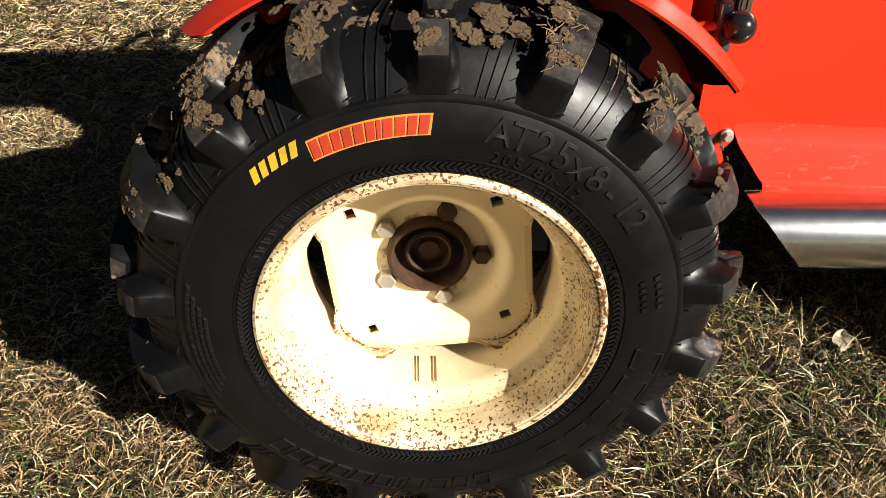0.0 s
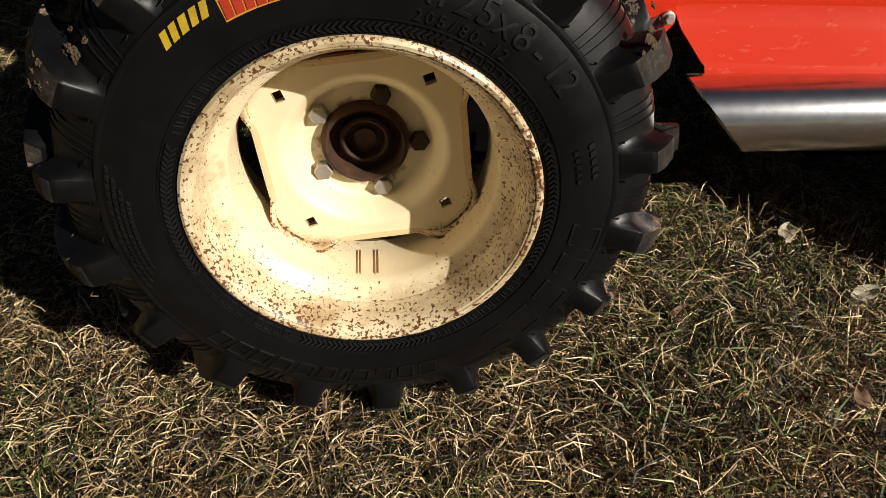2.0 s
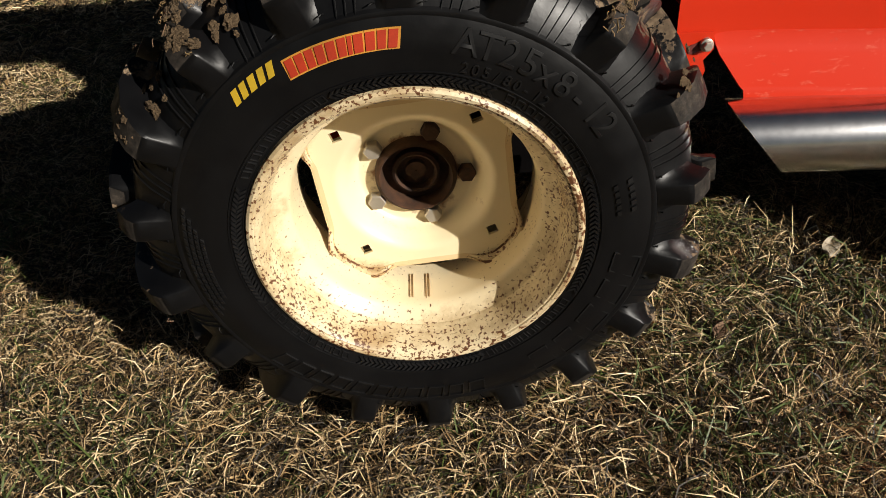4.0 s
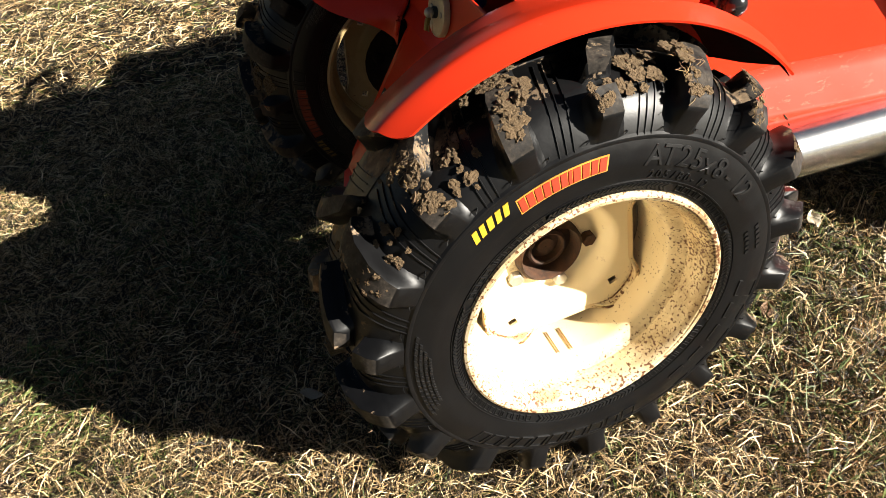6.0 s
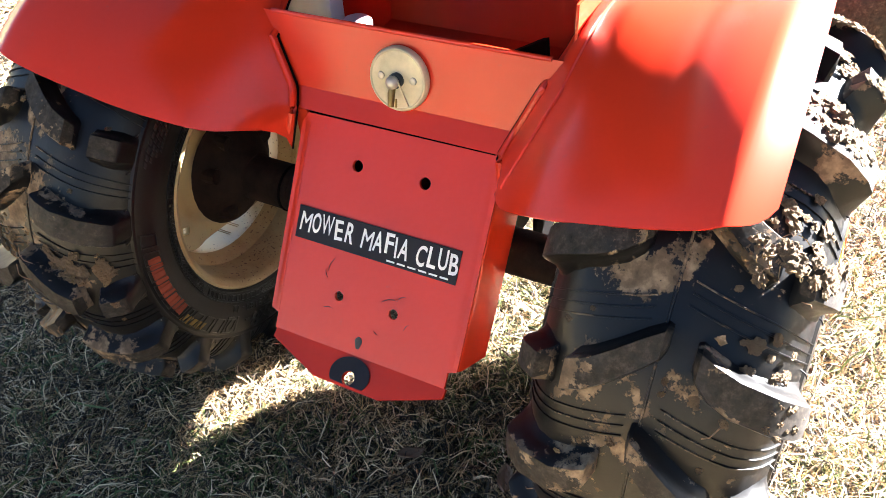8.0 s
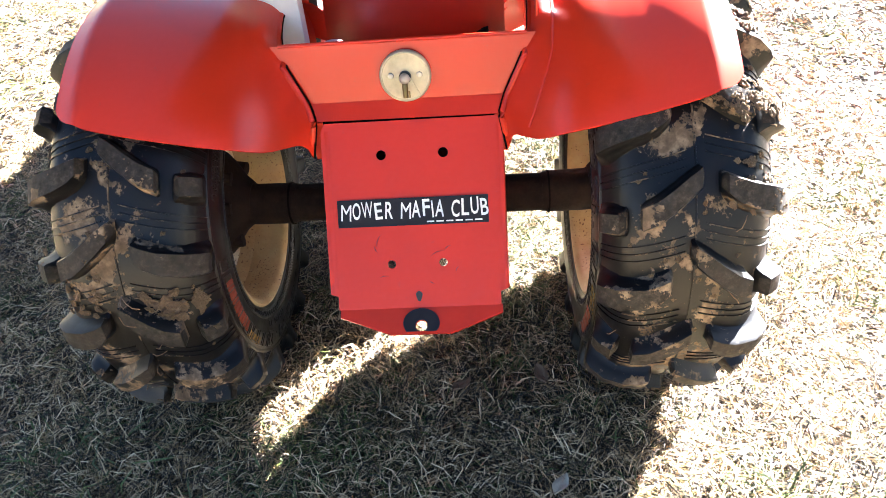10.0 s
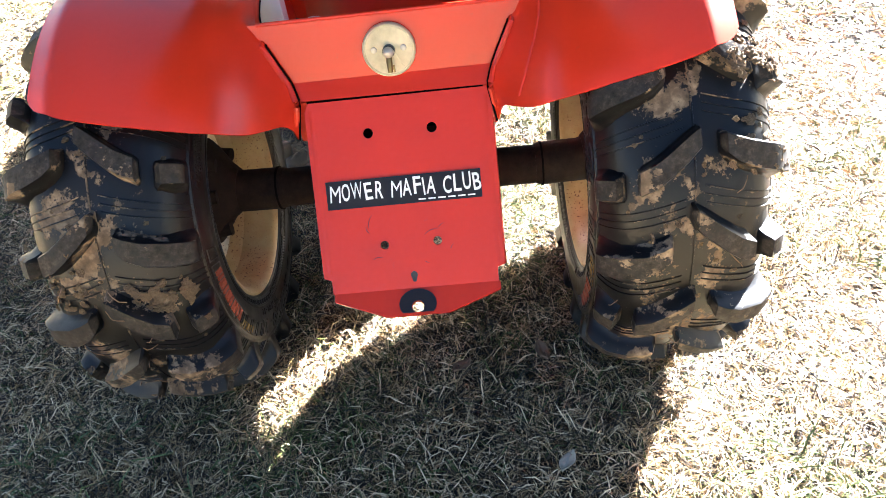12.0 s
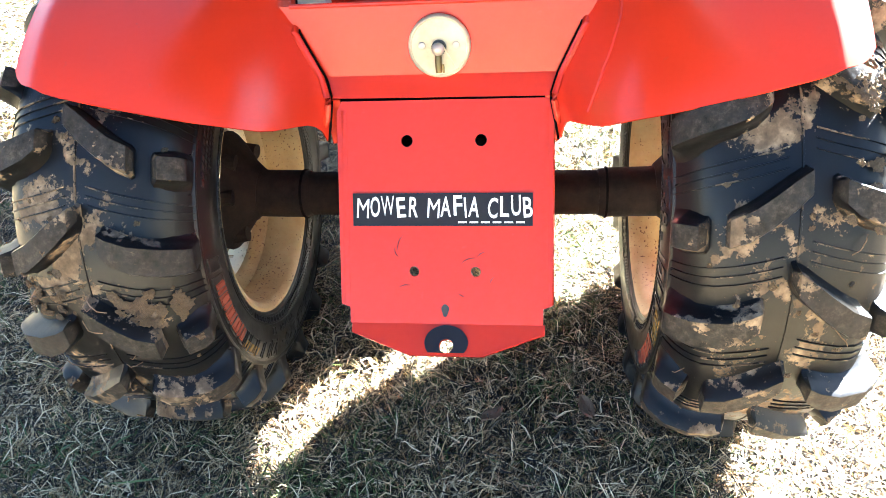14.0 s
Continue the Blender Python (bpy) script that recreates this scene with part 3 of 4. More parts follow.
def mark_row(tyre, name, mat, start, end, r0, r1, widths, slant, side, gap=0.18, h=0.0010, line=0.0):
    """One plain bar for each sign of a printed or moulded mark; with a line width, the bar's outline alone."""
    total = sum(widths)
    a = start
    for wd in widths:
        b = a + (end - start) * wd / total
        pad = (b - a) * gap / 2
        part(name, outlined(a + pad, b - pad, r0, r1, slant, side, line, h) if line else arc_bars(a, b, r0, r1, 1, slant, side, gap, h), mat, tyre)
        a = b


WIDE, NAME = [1, 1, 1.1, 1, 1], [1, 1.05, 1, 1.05, 1.1, 1, 0.5, 1.1, 1.1, 1, 1.1]
for tyre, side, base in ((right_tyre, -1, 0), (right_tyre, 1, 93), (left_tyre, -1, 0), (left_tyre, 1, -124)):
    s = -side
    f0 = 110 + base
    yellow, orange, amber = (YELLOW, ORANGE, AMBER) if side < 0 else (DULL_YELLOW, DULL_ORANGE, DULL_ORANGE)
    mark_row(tyre, "yellow_mark", yellow, f0 + s * 21, f0 + s * 8, 0.2200, 0.2320, WIDE, -s * 0.7, side, 0.34)
    mark_row(tyre, "mark_outline", amber, f0 + s * 6.5, f0 - s * 20.5, 0.2095, 0.2275, NAME, -s * 0.3, side, 0.02, 0.0006)
    mark_row(tyre, "orange_mark", orange, f0 + s * 6.2, f0 - s * 20.2, 0.2110, 0.2260, NAME, -s * 0.3, side, 0.22, 0.0012)
    mark_row(tyre, "raised_mark", MARK, base - s * 6, base - s * 58, 0.2030, 0.2330, WIDE, -s * 0.8, side, 0.3, 0.0013, 0.0013)
    mark_row(tyre, "raised_mark", MARK, base - s * 140, base - s * 72, 0.2100, 0.2320, NAME, -s * 0.6, side, 0.25, 0.0016, 0.0014)
    for k, r in enumerate((0.2270, 0.2215, 0.2160, 0.2105)):
        mark_row(tyre, "small_mark", MARK, base + s * (164 + 3 * k), base + s * (200 - 2 * k), r, r + 0.0034, NAME + WIDE, -s * 0.3, side, 0.35, 0.0016)
    mark_row(tyre, "small_mark", MARK, base + s * 18, base + s * 7, 0.2150, 0.2200, WIDE, 0.2, side, 0.35, 0.0016)
    mark_row(tyre, "small_mark", MARK, base + s * 17, base + s * 6, 0.2010, 0.2050, WIDE, 0.2, side, 0.35, 0.0016)
    for text, size, mid, r in (("AT25x8-12", 0.034, 55, 0.2070), ("205/80-12", 0.0145, 62.5, 0.1905)):
        for k, ch in enumerate(text):
            part("size_letter", arc_text(ch, size, mid + base - s * (k - 4) * (5.0 if size > 0.02 else 2.9), r, side, 0.0013), MARK, tyre)

# dried mud on the tread
g = random.Random(5)
for deg0, spread, s0, s1, h, many, sizes in ((80, 2.6, 0.040, 0.085, 0.004, 26, (0.005, 0.007, 0.009)), (70, 1.3, 0.045, 0.095, 0.0255, 22, (0.003, 0.005, 0.007)), (91, 1.2, 0.080, 0.098, 0.0235, 8, (0.003, 0.005)),
                                            (108, 1.8, 0.020, 0.092, 0.0240, 32, (0.004, 0.006, 0.009)), (129, 1.8, 0.020, 0.100, 0.0230, 34, (0.003, 0.005, 0.007)), (121, 2.2, 0.050, 0.105, 0.003, 16, (0.003, 0.005, 0.007)),
                                            (143, 2.5, 0.050, 0.100, 0.004, 14, (0.003, 0.005)), (150, 1.5, 0.030, 0.100, 0.0240, 12, (0.002, 0.004)), (51, 1.3, 0.050, 0.098, 0.0235, 12, (0.003, 0.005)), (31, 1.5, 0.050, 0.098, 0.0245, 8, (0.002, 0.004))):
    for k in range(many):
        add_clod(right_tyre, -g.uniform(s0, s1), deg0 + g.gauss(0, spread), h, g.choice(sizes), k)
for k in range(26):
    add_clod(right_tyre, g.uniform(-0.06, 0.10), g.uniform(140, 235), g.choice((0.0, 0.0235)), g.uniform(0.002, 0.004), k)
for k in range(34):
    add_clod(left_tyre, g.uniform(0.025, 0.100), g.gauss(9, 2.6), 0.003, g.choice((0.003, 0.005, 0.007)), k)
for k in range(24):
    add_clod(left_tyre, g.uniform(-0.09, -0.03), g.gauss(12, 4), 0.003, g.choice((0.003, 0.005)), k)
for k in range(40):
    add_clod(left_tyre, g.uniform(-0.10, 0.10), g.uniform(-60, 50), g.choice((0.0, 0.0235)), g.uniform(0.002, 0.005), k)

for k in range(26):
    tyre = left_tyre if k < 17 else right_tyre
    s, d, h = g.uniform(-0.07, 0.09), (g.uniform(-60, 20) if k < 17 else g.uniform(150, 240)), g.choice((0.002, 0.0255))
    ds, dd = g.uniform(-0.022, 0.022), g.uniform(-5, 5)
    bits = [on_tyre(s + ds * u, d + dd * u + g.uniform(-0.6, 0.6), h + 0.006 * math.sin(3 * u)) for u in (0, 0.33, 0.66, 1)]
    part("straw", tube(bits, 0.0006, 5), LEAF, tyre)

# straw matted into the mud on the upper lugs
for deg0, spread, s0, s1, h, many in ((70, 1.6, 0.060, 0.102, 0.0250, 34), (51, 1.3, 0.070, 0.104, 0.0235, 20), (129, 1.6, 0.040, 0.104, 0.0235, 16)):
    for k in range(many):
        s, d = -g.uniform(s0, s1), deg0 + g.gauss(0, spread)
        ds, dd, lift = g.uniform(-0.008, 0.008), g.uniform(-1.8, 1.8), g.uniform(0.0005, 0.0035)
        bits = [on_tyre(s + ds * u, d + dd * u + g.uniform(-0.3, 0.3), h + lift * math.sin(2.6 * u)) for u in (0, 0.33, 0.66, 1)]
        part("straw", tube(bits, 0.0004, 4), STRAW if k % 4 else LEAF, right_tyre)

RIM_OUT = [(-.097, .1705), (-.102, .1700), (-.105, .166), (-.104, .161), (-.100, .1575), (-.092, .1555), (-.070, .1530), (-.066, .1518), (-.0635, .1520), (-.060, .1500), (-.051, .1390), (-.047, .1355), (-.040, .1340), (.025, .1340)]
RIM_IN = [(.025, .134), (.034, .137), (.044, .148), (.070, .152), (.090, .155), (.097, .159), (.100, .165), (.098, .170)]


def disc_edge(a):
    """The wheel disc's outline: a square plate with corners rounded off by the rim."""
    d = (math.degrees(a) - 5 + 45) % 90 - 45
    u = max(0.0, min(1.0, (abs(d) - 21) / 9))
    side = 0.1078 / math.cos(radians(d)) + 0.0055 * u * u * (3 - 2 * u)
    return (side ** -46 + 0.1362 ** -46) ** (-1 / 46)


def make_lip():
    """The disc's turned-out edge, thicker on its four lobes."""
    turn = [2 * math.pi * k / 144 for k in range(144)]
    rows = []
    for dr, dy in ((-0.0045, -0.0004), (-0.0012, -0.0012), (0.0016, -0.0034), (0.0030, -0.008), (0.0030, -0.014)):
        row = []
        for a in turn:
            r = disc_edge(a)
            lobe = max(0.15, min(1.0, (r - 0.112) / 0.020))
            row.append(((r + dr) * math.cos(a), 0.002 + dy * lobe, (r + dr) * math.sin(a)))
        rows.append(row)
    return thicken(loft(rows, True, False), 0.002)


def make_disc(y0, t):
    """A dished centre, a flat flange with four square holes and lips that bend out along the rim; y0 shifts it, t is its thickness."""
    n = 144
    turn = [2 * math.pi * k / n for k in range(n)]
    dish = []
    for r in (0.046, 0.054, 0.062, 0.066, 0.070, 0.074, 0.077, 0.079, 0.081, 0.084, 0.087, 0.090, 0.0925, 0.095):
        u = max(0.0, min(1.0, (r - 0.066) / 0.026))
        y = 0.035 - 0.031 * (3 * u * u - 2 * u ** 3) - 0.0016 * math.exp(-((r - 0.0795) / 0.002) ** 2)
        dish.append([(r * math.cos(a), y + y0, r * math.sin(a)) for a in turn])
    loops = [[(disc_edge(a) * math.cos(a), disc_edge(a) * math.sin(a)) for a in turn], [(0.095 * math.cos(a), 0.095 * math.sin(a)) for a in turn]]
    for d in (50, 140, 232, 322):
        a = radians(d)
        x, z = 0.1075 * math.cos(a), 0.1075 * math.sin(a)
        loops.append([(x + 0.0085 * math.cos(a + 0.25 + q * math.pi / 2), z + 0.0085 * math.sin(a + 0.25 + q * math.pi / 2)) for q in range(4)])
    flange = bmesh.new()
    edges = []
    for loop in loops:
        vs = [flange.verts.new((x, 0.004 + y0, z)) for x, z in loop]
        edges += [flange.edges.new((vs[k], vs[(k + 1) % len(vs)])) for k in range(len(vs))]
    bmesh.ops.triangle_fill(flange, edges=edges, use_beauty=True)
    lip = []
    for dr, dy in ((0, 0), (0.0012, -0.002), (0.0018, -0.007), (0.0018, -0.013)):
        row = []
        for a in turn:
            r = disc_edge(a)
            lobe = max(0.15, min(1.0, (r - 0.112) / 0.020))
            row.append(((r + dr) * math.cos(a), 0.004 + y0 + dy * lobe, (r + dr) * math.sin(a)))
        lip.append(row)
    out = join(loft(dish, True, False), flange, loft(lip, True, False))
    bmesh.ops.remove_doubles(out, verts=out.verts, dist=1e-5)
    return thicken(out, t)


def make_rim(centre, turn):
    rim = part("rim", thicken(revolve(RIM_OUT, 128), 0.003), CREAM_RUST, tractor, "cream painted steel rim with rust spots", angle=30)
    rim.matrix_basis = Matrix.Translation(centre) @ Matrix.Rotation(radians(turn), 4, "Z")
    part("rim_inside", revolve([(y, r - 0.0005) for y, r in RIM_IN], 128), RIM_INSIDE, rim, "rust-stained tan inside of the rim")
    part("disc_back", make_disc(0.006, 0.001), RIM_INSIDE, rim, "rust-stained tan back of the wheel disc")
    part("wheel_disc", make_disc(0.0, 0.004), CREAM, rim, "cream wheel disc with rusty edges and square holes", angle=30)
    part("disc_lip", make_lip(), LIP_RUST, rim, "rust-eaten edge of the wheel disc", angle=30)
    part("rim_edge", revolve([(-.0990, .1715), (-.1050, .1700), (-.1068, .1670), (-.1060, .1635), (-.1020, .1612)], 128), RIM_RUST, rim, "rust-worn rim edge")
    part("hub", revolve([(.040, .048), (.021, .047), (.017, .044), (.016, .042), (.019, .0405), (.040, .039), (.040, .028), (.030, .0275), (.028, .0245), (.030, .022), (.040, .021), (.040, .0125), (.034, .012), (.034, .001)], 48), RUST, rim, "rusty wheel hub")
    for k in range(5):
        a = radians(72 * k - 1.5)
        p = (0.0585 * math.cos(a), 0, 0.0585 * math.sin(a))
        bolt = join(revolve([(.036, .0130), (.0325, .0130), (.0318, .0118)], 20, True), revolve([(.032, .0108), (.0215, .0108), (.020, .0092)], 6, True))
        # the first two bolts are darker and browner than the others
        part("lug_bolt", place(bolt, Matrix.Translation(p)), RUST if k < 2 else ZINC, rim, "dark brown lug bolt" if k < 2 else "zinc-plated hexagonal lug bolt", angle=20)
    for d in (-101.5, -100, -93, -91.4):
        run = box(-0.0004, 0.0004, -0.036, 0.006, -0.1338, -0.1325)
        part("rust_run", place(run, Matrix.Rotation(-radians(d + 94), 4, "Y")), STREAK, rim)
    return rim


make_rim(RIGHT_C, 0)
make_rim(LEFT_C, 180)

# rear axle with stepped housings
for sg in (-1, 1):
    ax = join(tube([(0, sg * 0.10, 0.294), (0, sg * 0.205, 0.294)], 0.030, 28), tube([(0, sg * 0.195, 0.294), (0, sg * 0.205, 0.294), (0, sg * 0.262, 0.295), (0, sg * 0.275, 0.297)], [0.031, 0.033, 0.033, 0.034], 28),
              tube([(0, sg * 0.272, 0.298), (0, sg * 0.288, 0.299), (0, sg * 0.296, 0.300)], [0.036, 0.038, 0.034], 28))
    flare = join(tube([(0, sg * 0.268, 0.298), (0, sg * 0.282, 0.299), (0, sg * 0.300, 0.300), (0, sg * 0.312, 0.300)], [0.034, 0.046, 0.070, 0.084], 28),
                 *[tube([(0.062 * math.cos(a), sg * 0.286, 0.300 + 0.062 * math.sin(a)), (0.066 * math.cos(a), sg * 0.312, 0.300 + 0.066 * math.sin(a))], 0.011, 10) for a in (0.5, 1.9, 2.7, 3.9, 5.3)])
    part("axle_flange", flare, GREASY, tractor, "greasy cast axle flange with bolt bosses")
    ring_bar = tube([(0, sg * 0.2035, 0.294), (0, sg * 0.2065, 0.294)], 0.0345, 28)
    part("gap_ring", ring_bar, FLAT_BLACK, tractor)
    part("axle_housing", ax, GREASY, tractor, "greasy rust-brown rear axle housing")


# ---- fenders ----
# where the fenders' inner edges meet the tray: height, distance from the middle, and the tray's depth
INNER_EDGE = np.array(((0.407, 0.462, 0.481, 0.558, 0.600, 0.640), (0.142, 0.131, 0.139, 0.176, 0.184, 0.186), (-0.055, -0.043, -0.025, -0.007, 0.002, 0.006)))


def make_fender(sg):
    """Rows along the wheel from the rear edge to the front tip, station by station from the tray outwards."""
    stations = [(0.142, -0.055, 0.410, 2.6), (0.156, -0.115, 0.450, 2.4), (0.171, -0.155, 0.485, 2.2), (0.195, -0.180, 0.503, 1.9), (0.219, -0.195, 0.518, 1.6), (0.266, -0.206, 0.537, 1.3),
                (0.309, -0.215, 0.553, 1.1), (0.339, -0.217, 0.561, 1.0), (0.373, -0.211, 0.565, 1.0), (0.390, -0.203, 0.572, 1.0), (0.400, -0.190, 0.583, 1.0)]
    ys = [p[0] for p in stations]
    secs = []
    for y in np.linspace(0.142, 0.400, 48):
        soft = np.linspace(-1, 1, 13) * min(0.035, y - 0.142, 0.400 - y)
        x0, z0, pw = (float(np.mean(np.interp(y + soft, ys, [p[i] for p in stations]))) for i in (1, 2, 3))
        cx, cz = 0.005, 0.292
        r0, a0 = math.hypot(x0 - cx, z0 - cz), math.atan2(z0 - cz, x0 - cx)
        k = (y - 0.142) / 0.258
        r1 = 0.333 + 0.023 * k
        a1 = radians(22.6 + 18.6 * k ** 0.9)
        drop = 0.015 * max(0.0, (y - 0.362) / 0.038) ** 1.2 - 0.006 * max(0.0, min(1.0, (y - 0.29) / 0.07))
        row = []
        for i in range(80):
            u = i / 79
            a = a0 + (a1 - a0) * u
            r = r1 - (r1 - r0) * (1 - u) ** pw - drop
            z = cz + r * math.sin(a)
            inn = float(np.interp(z, INNER_EDGE[0], INNER_EDGE[1]))
            x = cx + r * math.cos(a)
            if x < 0.0:
                meet = max(0.0, 1 - k / 0.16) ** 2
                x += meet * (min(0.0, float(np.interp(z, INNER_EDGE[0], INNER_EDGE[2]))) - x)
            row.append((x, sg * (inn + k * (0.406 - inn)), z))
        secs.append(row)
    if sg < 0:
        part("fender_seam", tube(secs[5][2:70], 0.0022, 8), RED, tractor)
    fender = part("fender", thicken(loft(secs, False, False), 0.003), RED, tractor, "glossy red rounded rear fender", angle=50)
    part("rolled_edge", tube([(x - 0.006, y + sg * 0.003, z) for x, y, z in secs[0][3:46]], [0.0015] + [0.0045] * 41 + [0.0015], 8), RED, fender)
    # thin black tube drawn as the dark gap between fender and tray
    part("joint_line", tube([(x - 0.001, y - sg * 0.0015, z) for x, y, z in secs[0][:44]], 0.0015, 6), FLAT_BLACK, fender)
    # a black sheet lines the fender from below
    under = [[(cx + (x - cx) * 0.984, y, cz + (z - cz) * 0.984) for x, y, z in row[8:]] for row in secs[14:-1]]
    part("underside", thicken(loft(under, False, False), 0.001), FLAT_BLACK, fender, "black sheet lining the fender from below")
    return fender


make_fender(-1)
make_fender(1)

# ---- tray between the fenders ----
tray = bmesh.new()
q = {}
pts = {"tl": (-.005, .188, .562), "tr": (-.005, -.188, .562), "bl": (-.022, .146, .481), "br": (-.022, -.146, .481), "sl": (-.040, .137, .4615), "sr": (-.040, -.137, .460),
              "fl": (.01, .150, .450), "fr": (.01, -.150, .450), "gl": (.22, .150, .460), "gr": (.22, -.150, .460), "hl": (.25, .150, .620), "hr": (.25, -.150, .620)}
for k, p in pts.items():
    q[k] = tray.verts.new(p)
for f in ("tl tr br bl", "bl br sr sl", "fl fr gr gl", "gl gr hr hl"):
    tray.faces.new([q[k] for k in f.split()])
part("tool_tray", thicken(tray, 0.003), RED, tractor, "red sheet metal tray between the fenders", smooth=False)
# black box added to keep the gap below the tray dark
part("tray_gap_fill", box(-0.028, 0.008, -0.128, 0.128, 0.395, 0.4585, 0.002), FLAT_BLACK, tractor)
for sg in (-1, 1):
    part("corner_filler", box(-0.034, -0.030, min(sg * 0.124, sg * 0.142), max(sg * 0.124, sg * 0.142), 0.395, 0.456), RED, tractor)
part("tray_lip", tube([(-.005, .172, .562), (-.005, -.172, .562)], 0.0028, 10), RED, tractor)

PN = Vector((-0.841, 0, 0.541))
PV = Vector((0.541, 0, 0.841))
PLATE = Matrix(((0, PV.x, PN.x, -0.035), (-1, 0, 0, -0.003), (0, PV.z, PN.z, 0.4525), (0, 0, 0, 1))) @ Matrix.Translation((0, -0.003, 0))
PW, PL = 0.131, 0.269
sheet = holed([(-PW + 0.006, 0.0045), (PW - 0.006, 0.0045), (PW, -0.008), (PW, -PL + 0.024), (PW - 0.011, -PL + 0.020), (PW - 0.011, -PL), (-PW + 0.011, -PL), (-PW + 0.011, -PL + 0.020), (-PW, -PL + 0.024), (-PW, -0.008)],
              [(-.045, -.044, .0072), (.045, -.044, .0072), (-.038, -.2035, .0062), (.038, -.2035, .0062)], 0.005)
flanges = []
for sx in (-1, 1):
    rows = []
    for v in (-PL + 0.024, -0.006):
        rows.append([(sx * (PW - 0.012), v, 0.0004), (sx * (PW - 0.006), v, 0.0002), (sx * (PW - 0.002), v, -0.0016), (sx * (PW + 0.001), v, -0.0050), (sx * (PW + 0.0022), v, -0.0100), (sx * (PW + 0.0030), v, -0.085)])
    flanges.append(thicken(loft(rows, False, False), 0.004))
plate = part("hitch_plate", place(join(sheet, *flanges), PLATE), RED, tractor, "red bent steel rear hitch plate with four holes", angle=25)
TAB = Matrix(((0, 0.85, -0.53, -0.1815), (-1, 0, 0, -0.005), (0, 0.53, 0.85, 0.2235), (0, 0, 0, 1)))
tab = holed([(-PW + 0.011, 0), (PW - 0.011, 0), (PW - 0.011, -0.012), (0.045, -0.040), (-0.045, -0.040), (-PW + 0.011, -0.012)], [(0, -0.028, 0.0085)], 0.006)
part("hitch_tab", place(tab, TAB), RED, tractor, "red drawbar tab with a worn hole", smooth=False)
part("worn_patch", place(holed([(0.027 * math.cos(a), -0.024 + 0.022 * math.sin(a)) for a in np.linspace(-0.60, math.pi + 0.60, 20)], [(0, -0.028, 0.0087)], 0.001), TAB @ Matrix.Translation((0, 0, 0.0022))), NAVY, tractor, "dark worn patch round the hole")

# sticker
STICK = PLATE @ Matrix.Translation((-0.003, -0.127, 0.0016))
sticker = part("sticker", place(box(-.110, .110, -.020, .020, -.0015, .0004), STICK), NAVY, tractor, "dark blue sticker with white hand-drawn lettering")
x = -0.1070
for word, size, gap in (("MOWER", 0.0345, 0.008), ("MAFIA", 0.0345, 0.008), ("CLUB", 0.0345, 0)):
    for i, ch in enumerate(word):
        bm, wd = letters(ch, size, 0.0003, 0.0 if ch in "MW" else 0.014)
        k = 0.0125 / wd if ch not in "MW" else 0.0165 / wd
        k = 0.0035 / wd if ch == "I" else k
        place(bm, STICK @ Matrix.Translation((x, -0.0095 + 0.0013 * ((i * 7) % 3), 0.0008)) @ Matrix.Rotation(radians(((i * 5) % 4 - 1.5) * 2.5), 4, "Z") @ Matrix.Diagonal((k, 1.0, 1, 1)))
        part("letter", bm, WHITE_INK, sticker, smooth=False)
        x += wd * k + 0.0018
    x += gap
for k in range(6):
    part("small_print", place(box(0, 0.0105, 0, 0.0020, 0, 0.0007), STICK @ Matrix.Translation((0.020 + k * 0.0140, -0.0165, 0.0004))), WHITE_INK, sticker)

for sx, sy, turn, ln in ((-0.055, -0.168, 70, 0.020), (-0.060, -0.180, 115, 0.012), (0.030, -0.190, 20, 0.022), (0.045, -0.182, 35, 0.012), (0.058, -0.214, 60, 0.010), (-0.050, -0.222, 10, 0.014), (0.020, -0.232, 150, 0.008)):
    bend = [(ln * (u - 0.5), 0.12 * ln * math.sin(3.2 * u), 0.0004) for u in (0, 0.25, 0.5, 0.75, 1)]
    part("scratch", place(tube(bend, [0.0001, 0.0005, 0.0006, 0.0004, 0.0001], 6), PLATE @ Matrix.Translation((sx, sy, 0)) @ Matrix.Rotation(radians(turn), 4, "Z")), SCRATCH, tractor)
part("stain", place(holed([(0.0045 * math.cos(a) * (1 + 0.2 * math.sin(3 * a)), 0.008 * math.sin(a)) for a in np.linspace(0, 6.1, 16)], [], 0.0006), PLATE @ Matrix.Translation((0.0, -0.252, 0.0007))), DARK, tractor, smooth=False)

# round lock plate
LOCK = Matrix.Translation((-0.0165, -0.002, 0.5145)) @ Matrix.Rotation(radians(11), 4, "Y")
lock = part("lock_plate", place(revolve([(0.0, 0.0362), (-0.006, 0.0362), (-0.0088, 0.0347), (-0.0095, 0.0330), (-0.0085, 0.0318)], 56, True), LOCK @ Matrix.Rotation(radians(-90), 4, "Z")), CREAM_DISC, tractor, "round cream cover plate with two screws and a key")
for sy in (-1, 1):
    part("screw", place(revolve([(0, .0045), (-.002, .004), (-.0026, .0025)], 16, True), LOCK @ Matrix.Translation((-0.008, sy * 0.020, 0.002)) @ Matrix.Rotation(radians(-90), 4, "Z")), ZINC, lock)
part("keyhole", place(revolve([(0, .0085), (-.006, .0085), (-.0065, .005), (-.003, .004)], 20, True), LOCK @ Matrix.Translation((-0.008, 0, 0.0)) @ Matrix.Rotation(radians(-90), 4, "Z")), DARK, lock)
TURN_OUT = LOCK @ Matrix.Translation((-0.008, 0, 0.0)) @ Matrix.Rotation(radians(-90), 4, "Z")
